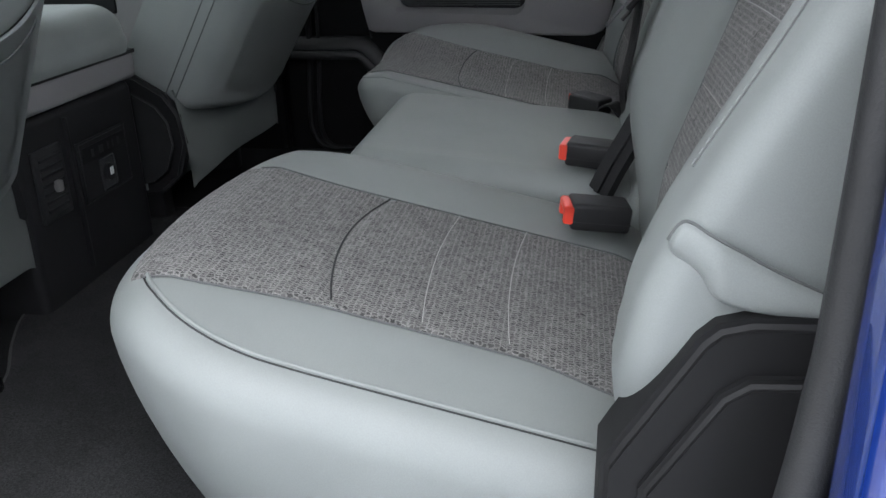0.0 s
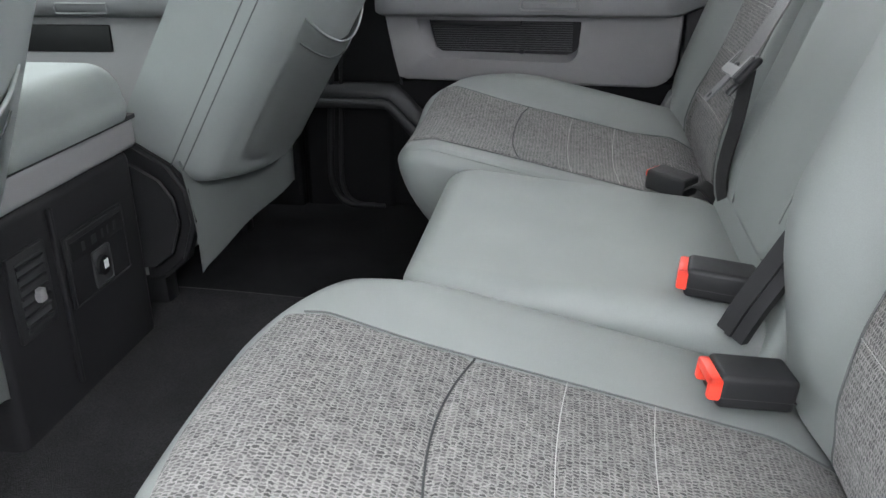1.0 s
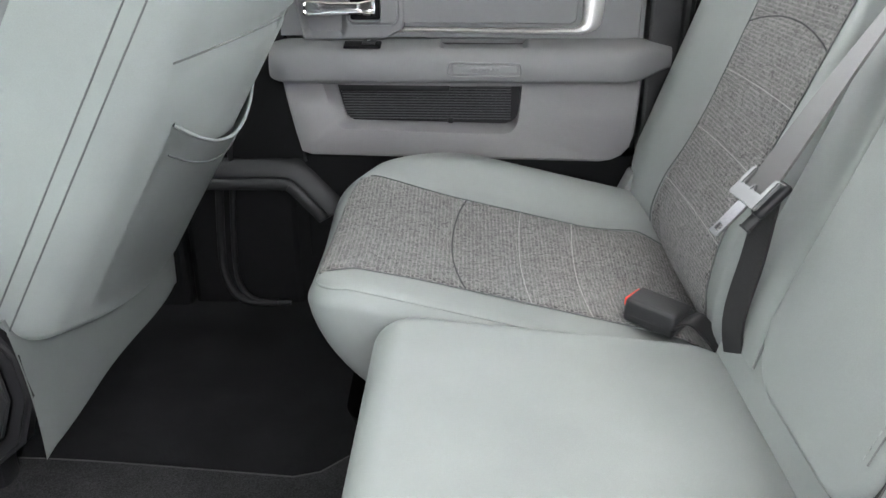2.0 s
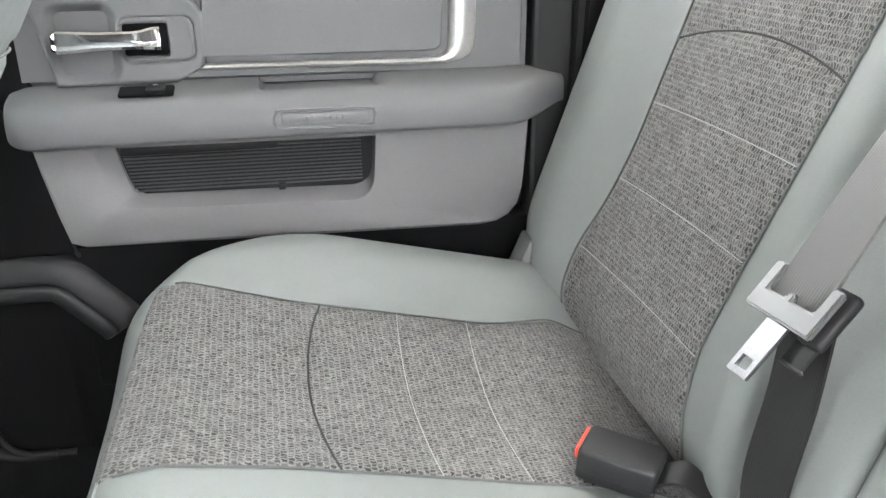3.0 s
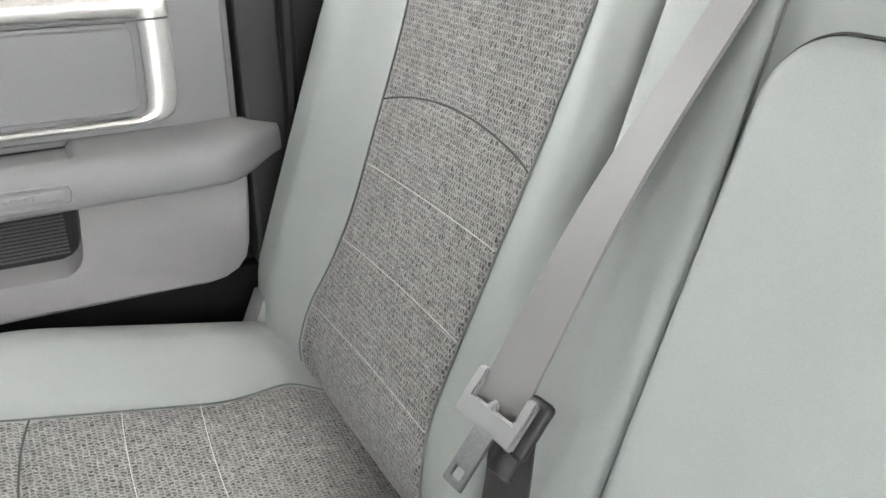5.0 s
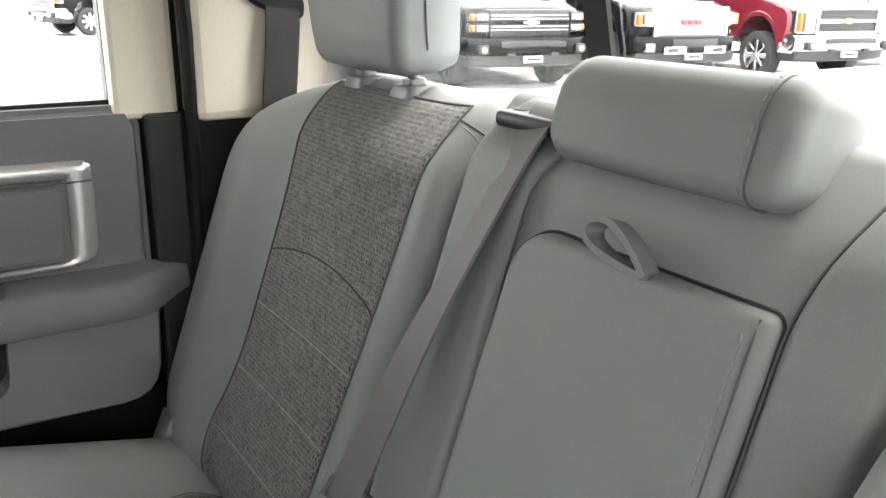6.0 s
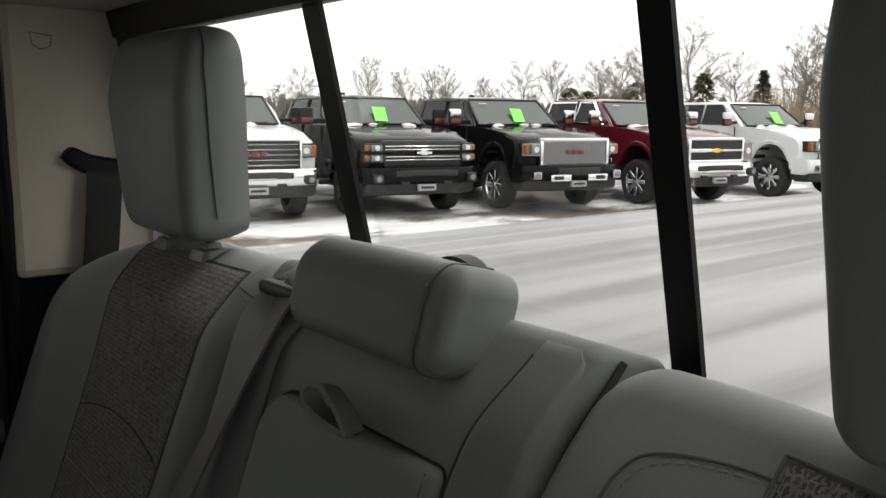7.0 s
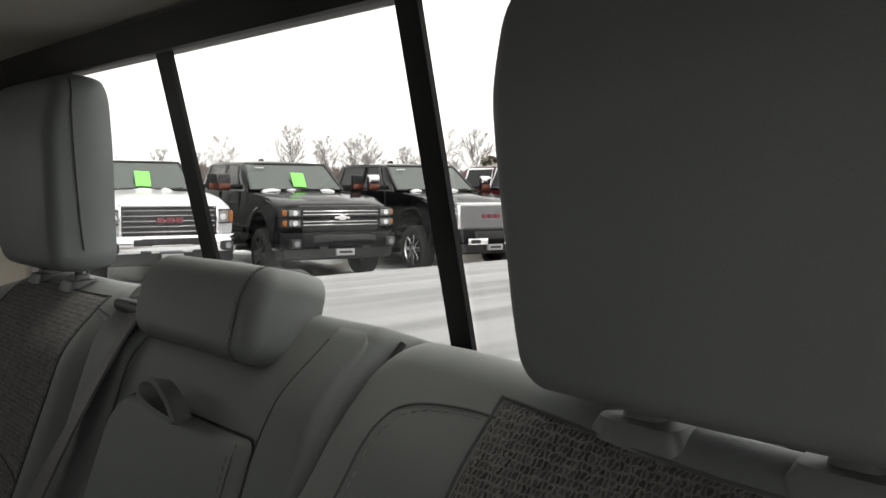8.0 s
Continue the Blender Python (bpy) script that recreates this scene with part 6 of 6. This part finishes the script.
    for s in (-1, 1):
        if nose == "mesh":
            hook = part("bumper_trim", boxed((s * 0.37 - 0.20, -1.168, 0.53), (s * 0.37 + 0.20, -1.12, 0.645), 0.015), CHROME if bumper == "black" else body_mat, bo, "bright tow hook surround", unit=1)
            part("tow_opening", boxed((s * 0.42 - 0.10, -1.174, 0.555), (s * 0.42 + 0.10, -1.15, 0.625), 0.012), GRILLE, hook, unit=1)
        else:
            part("bumper_trim", boxed((s * 0.40 - 0.13, -1.155, 0.655), (s * 0.40 + 0.13, -1.12, 0.745), 0.012), DAM if paint == "black" else GRILLE, bo, unit=1)
            part("tow_opening", boxed((s * 0.36 - 0.07, -1.135, 0.53), (s * 0.36 + 0.07, -1.08, 0.58), 0.012), GRILLE, bo, unit=1)
    part("air_dam", lofted([(-1.09, 0.54), (-1.06, 0.40), (-0.95, 0.36), (-0.72, 0.36), (-0.72, 0.54)], 0.94, bend, 12, 0.015), DAM, t, "grey plastic air dam", unit=1)
    # hood bulge, roof aerial and lamps, card behind the windscreen
    part("hood_bulge", lofted([(-0.74, 1.215), (-0.60, 1.280), (0.0, 1.368), (0.62, 1.430), (0.70, 1.39)], 0.46, lambda x, y, z: (x * (1 + 0.15 * smoothstep(-0.7, 0.7, y)), y, z - 0.03 * (abs(x) / 0.46) ** 4), 8, 0.02), body_mat, t, unit=1)
    part("roof_aerial", boxed((-0.03, 2.5, 1.945), (0.03, 2.68, 2.005), 0.02), body_mat, t, unit=1)
    if roof_lamps:
        for i in range(5):
            part("roof_lamp", boxed((-0.5 + 0.25 * i - 0.05, 1.50, 1.925), (-0.5 + 0.25 * i + 0.05, 1.60, 1.970), 0.015), BLACK, t, unit=1)
    if tag:
        q = bmesh.new()
        box(q, (-0.12, -0.006, -0.165), (0.12, 0.006, 0.165), 0.004, 1, Matrix.Translation((tag, 0.865, 1.60)) @ Matrix.Rotation(radians(-42), 4, "X") @ Matrix.Rotation(radians(4), 4, "Y"))
        part("price_card", q, GREEN, t, "bright green card behind the windscreen", unit=1, smooth=False)
    part("window_sticker", boxed((-0.62, 1.195, 1.805), (-0.45, 1.205, 1.82)), WHITECARD, t, unit=1)
    return t


ROWANGLE = -12
pickup(pose(5.60, 11.55, GZ, 0, 0, ROWANGLE), "white", "bars", "chrome", CHROME, 0.05, "white pickup truck with a chrome barred grille on snow", False, False)
pickup(pose(8.05, 10.75, GZ, 0, 0, ROWANGLE), "black", "twin", "black", None, 0.05, "black pickup truck with twin chrome grille bars")
pickup(pose(10.62, 9.95, GZ, 0, 0, ROWANGLE), "black", "mesh", "black", CHROME, 0.02, "black pickup truck with a chrome mesh grille", True)
pickup(pose(13.35, 9.05, GZ, 0, 0, ROWANGLE), "maroon", "twin", "chrome", CHROME, 0, "maroon pickup truck with a gold emblem and chrome bumper", True)
pickup(pose(16.75, 8.35, GZ, 0, 0, ROWANGLE), "white", "mesh", "paint", CHROME, 0.1, "white pickup truck with a chrome mesh grille", True)
pickup(pose(4.7, 28.6, GZ, 0, 0, -75), "black", "bars", "chrome", CHROME, 0, "dark pickup truck parked across the snowy lot")

BARK = material("grey_bark", (0.17, 0.15, 0.135), 0.9, grain=0.3, scale=8)
TWIG = material("brown_twigs", (0.185, 0.160, 0.142), 0.9, grain=0.2, scale=4)
BRUSH = material("tan_brush", (0.30, 0.235, 0.165), 0.9, grain=0.25, scale=4)
NEEDLE = material("conifer_needles", (0.045, 0.062, 0.042), 0.8, grain=0.4, scale=3)
OLIVE = material("olive_shrub", (0.105, 0.095, 0.045), 0.8, grain=0.4, scale=3)


def rod(bm, pts, rads, n):
    """A light open rod through points."""
    rings = []
    for i, (p, r) in enumerate(zip(pts, rads)):
        d = (pts[min(i + 1, len(pts) - 1)] - pts[max(i - 1, 0)]).normalized()
        a = d.orthogonal().normalized()
        b = d.cross(a)
        rings.append([bm.verts.new(p + (a * math.cos(2 * math.pi * k / n) + b * math.sin(2 * math.pi * k / n)) * r) for k in range(n)])
    for x, y in zip(rings, rings[1:]):
        for k in range(n):
            bm.faces.new((x[k], x[(k + 1) % n], y[(k + 1) % n], y[k]))


def branch(bm, p, d, length, r, depth, rnd):
    """A limb that bends upward, with side shoots all along it."""
    pts = [p]
    for k in range(3):
        d = (d + Vector((rnd.uniform(-1, 1), rnd.uniform(-1, 1), rnd.uniform(-0.5, 0.9))) * 0.22).normalized()
        pts.append(pts[-1] + d * length / 3)
    rod(bm, pts, [r, r * 0.8, r * 0.6, r * 0.35], 4 if depth > 1 else 3)
    if depth == 0:
        return
    for k in range(7 if depth > 1 else 5):
        f = rnd.uniform(0.2, 1.0) * 2.999
        a = int(f)
        start = pts[a].lerp(pts[a + 1], f - a)
        nd = (d + Vector((rnd.uniform(-1, 1), rnd.uniform(-1, 1), rnd.uniform(-0.5, 0.8))) * 0.85).normalized()
        branch(bm, start, nd, length * rnd.uniform(0.32, 0.55), max(r * 0.48, 0.0045), depth - 1, rnd)


def bare_tree(x, y, h, seed, spread=1.0):
    h *= 0.88
    rnd = random.Random(seed)
    trunk, crown = bmesh.new(), bmesh.new()
    pts = [Vector((0, 0, -0.2))]
    for k in range(7):
        pts.append(pts[-1] + Vector((rnd.uniform(-0.05, 0.05), rnd.uniform(-0.05, 0.05), 0.13)) * h)
    rod(trunk, pts, [h * 0.019 * (1 - 0.125 * k) for k in range(8)], 7)
    low = rnd.uniform(0.18, 0.34)
    for k in range(22):
        f = low + (0.98 - low) * (k + rnd.random()) / 22
        a = min(int(f * 7), 6)
        start = pts[a].lerp(pts[a + 1], f * 7 - a)
        ang = 2.4 * k + rnd.uniform(-0.5, 0.5)
        up = rnd.uniform(0.25, 0.85) + 0.5 * f
        d = Vector((math.cos(ang) * spread, math.sin(ang) * spread, up)).normalized()
        branch(crown, start, d, h * (0.44 - 0.26 * f) * rnd.uniform(0.75, 1.25), h * 0.0075 * (1.2 - f), 3, rnd)
    e = empty("bare_tree", pose(x, y, GZ, 0, 0, rnd.uniform(0, 360)), "leafless grey deciduous tree in winter", "tree", "bare trees", unit=1)
    part("trunk", trunk, BARK, e, unit=1)
    part("crown", crown, TWIG, e, "fine bare twigs", unit=1)


def conifer(x, y, h, r, seed, mat=None, name="conifer_tree", label="dark green conifer tree", power=1.0):
    rnd = random.Random(seed)
    e = empty(name, pose(x, y, GZ), label, "tree", "evergreens", unit=1)
    bm = bmesh.new()
    cyl(bm, (0, 0, 0), (0, 0, h * 0.95), 0.04 * h, 0.01, 7, False)
    part("trunk", bm, BARK, e, unit=1)
    bm = bmesh.new()
    n = 900
    for i in range(n):
        f = rnd.random() ** 0.8
        z = h * (0.06 + 0.94 * f)
        rr = r * (1 - f) ** power * (0.55 + 0.6 * rnd.random()) + 0.05
        a = rnd.uniform(0, 2 * math.pi)
        c = Vector((rr * math.cos(a), rr * math.sin(a), z))
        out = Vector((math.cos(a), math.sin(a), -0.25 + rnd.uniform(-0.3, 0.5)))
        side = Vector((-math.sin(a), math.cos(a), rnd.uniform(-0.4, 0.4)))
        s = h * 0.05 * rnd.uniform(0.6, 1.3)
        vs = [bm.verts.new(c + v * s) for v in (out * 1.4, side * 0.5, -out, -side * 0.5)]
        bm.faces.new(vs)
    part("crown", bm, mat or NEEDLE, e, unit=1, smooth=False)


def from_eye(az, d):
    return (-0.12 + d * math.sin(radians(az)), -0.57 + d * math.cos(radians(az)))


for i, (az, d, h, sp) in enumerate(((25.5, 95, 6.0, 1.0), (28.0, 95, 5.5, 1.0), (29.6, 80, 6.4, 1.0), (33.9, 75, 7.6, 0.8), (36.2, 80, 6.6, 1.0), (38.0, 85, 7.2, 1.1), (39.6, 80, 6.8, 0.9), (41.5, 85, 6.0, 0.8), (44.0, 70, 6.8, 1.4), (46.6, 75, 7.2, 0.8), (48.8, 75, 7.6, 1.1), (50.4, 75, 8.0, 0.8), (52.3, 65, 9.0, 1.2), (55.0, 65, 9.6, 1.3), (58.2, 70, 7.4, 1.2), (61.6, 60, 8.0, 1.1), (63.0, 58, 8.2, 1.2), (64.6, 56, 8.8, 1.2), (66.3, 56, 8.6, 1.2), (68.0, 58, 8.4, 1.3), (16, 120, 8, 1.2), (20, 120, 7, 1.1))):
    bare_tree(*from_eye(az, d), h, 100 + i, sp)
for i, (az, d, h, r, olive) in enumerate(((47.5, 68, 3.8, 1.4, True), (48.6, 69, 3.6, 1.3, True), (51.8, 66, 4.2, 1.6, True), (56.0, 62, 4.6, 1.1, True), (59.6, 60, 4.7, 1.2, False))):
    conifer(*from_eye(az, d), h, r, 300 + i, OLIVE if olive else NEEDLE, "evergreen_shrub" if olive else "conifer_tree", "olive green winter shrub" if olive else "dark green conifer tree", 0.45 if olive else 1.0)

# low woods along the far edge
rnd = random.Random(7)
bm = bmesh.new()
for i in range(3600):
    az = rnd.uniform(0, 57.5)
    d = rnd.uniform(120, 150) if az < 58 else rnd.uniform(60, 100)
    x, y = from_eye(az, d)
    h = GZ + (2.3 + 1.5 * noise.noise(Vector((az * 0.25, 2, 0))) + rnd.uniform(-0.3, 0.6)) * 1.5
    w = rnd.uniform(0.25, 0.8)
    a = rnd.uniform(0, math.pi)
    dx, dy = w * math.cos(a), w * math.sin(a)
    vs = [bm.verts.new(p) for p in ((x - dx, y - dy, 0), (x + dx, y + dy, 0), (x + dx * 0.4, y + dy * 0.4, h), (x - dx * 0.5, y - dy * 0.5, h * 0.8))]
    bm.faces.new(vs)
tagged(link("far_woods", bm, TWIG, unit=1, smooth=False), "low brown brush and woods along the horizon", "woods", kind="stuff")

# thicket of thin stems beyond the last pickup
rnd = random.Random(11)
bm = bmesh.new()
for i in range(9500):
    az = rnd.uniform(56.5, 84)
    d = rnd.uniform(56, 78)
    x, y = from_eye(az, d)
    h = rnd.uniform(1.6, 5.6) * (0.75 + 0.5 * noise.noise(Vector((az * 0.4, 5, 0)))) * smoothstep(55.5, 60, az)
    w = rnd.uniform(0.008, 0.024)
    lx, ly = rnd.uniform(-0.22, 0.22) * h, rnd.uniform(-0.22, 0.22) * h
    a = radians(-az)
    cx, cy = math.cos(a) * w, math.sin(a) * w
    vs = [bm.verts.new(p) for p in ((x - cx, y - cy, GZ), (x + cx, y + cy, GZ), (x + lx + cx * 0.3, y + ly + cy * 0.3, GZ + h), (x + lx - cx * 0.3, y + ly - cy * 0.3, GZ + h))]
    bm.faces.new(vs)
tagged(link("thicket", bm, BRUSH, unit=1, smooth=False), "tan leafless thicket at the edge of the lot", "brush", kind="stuff")
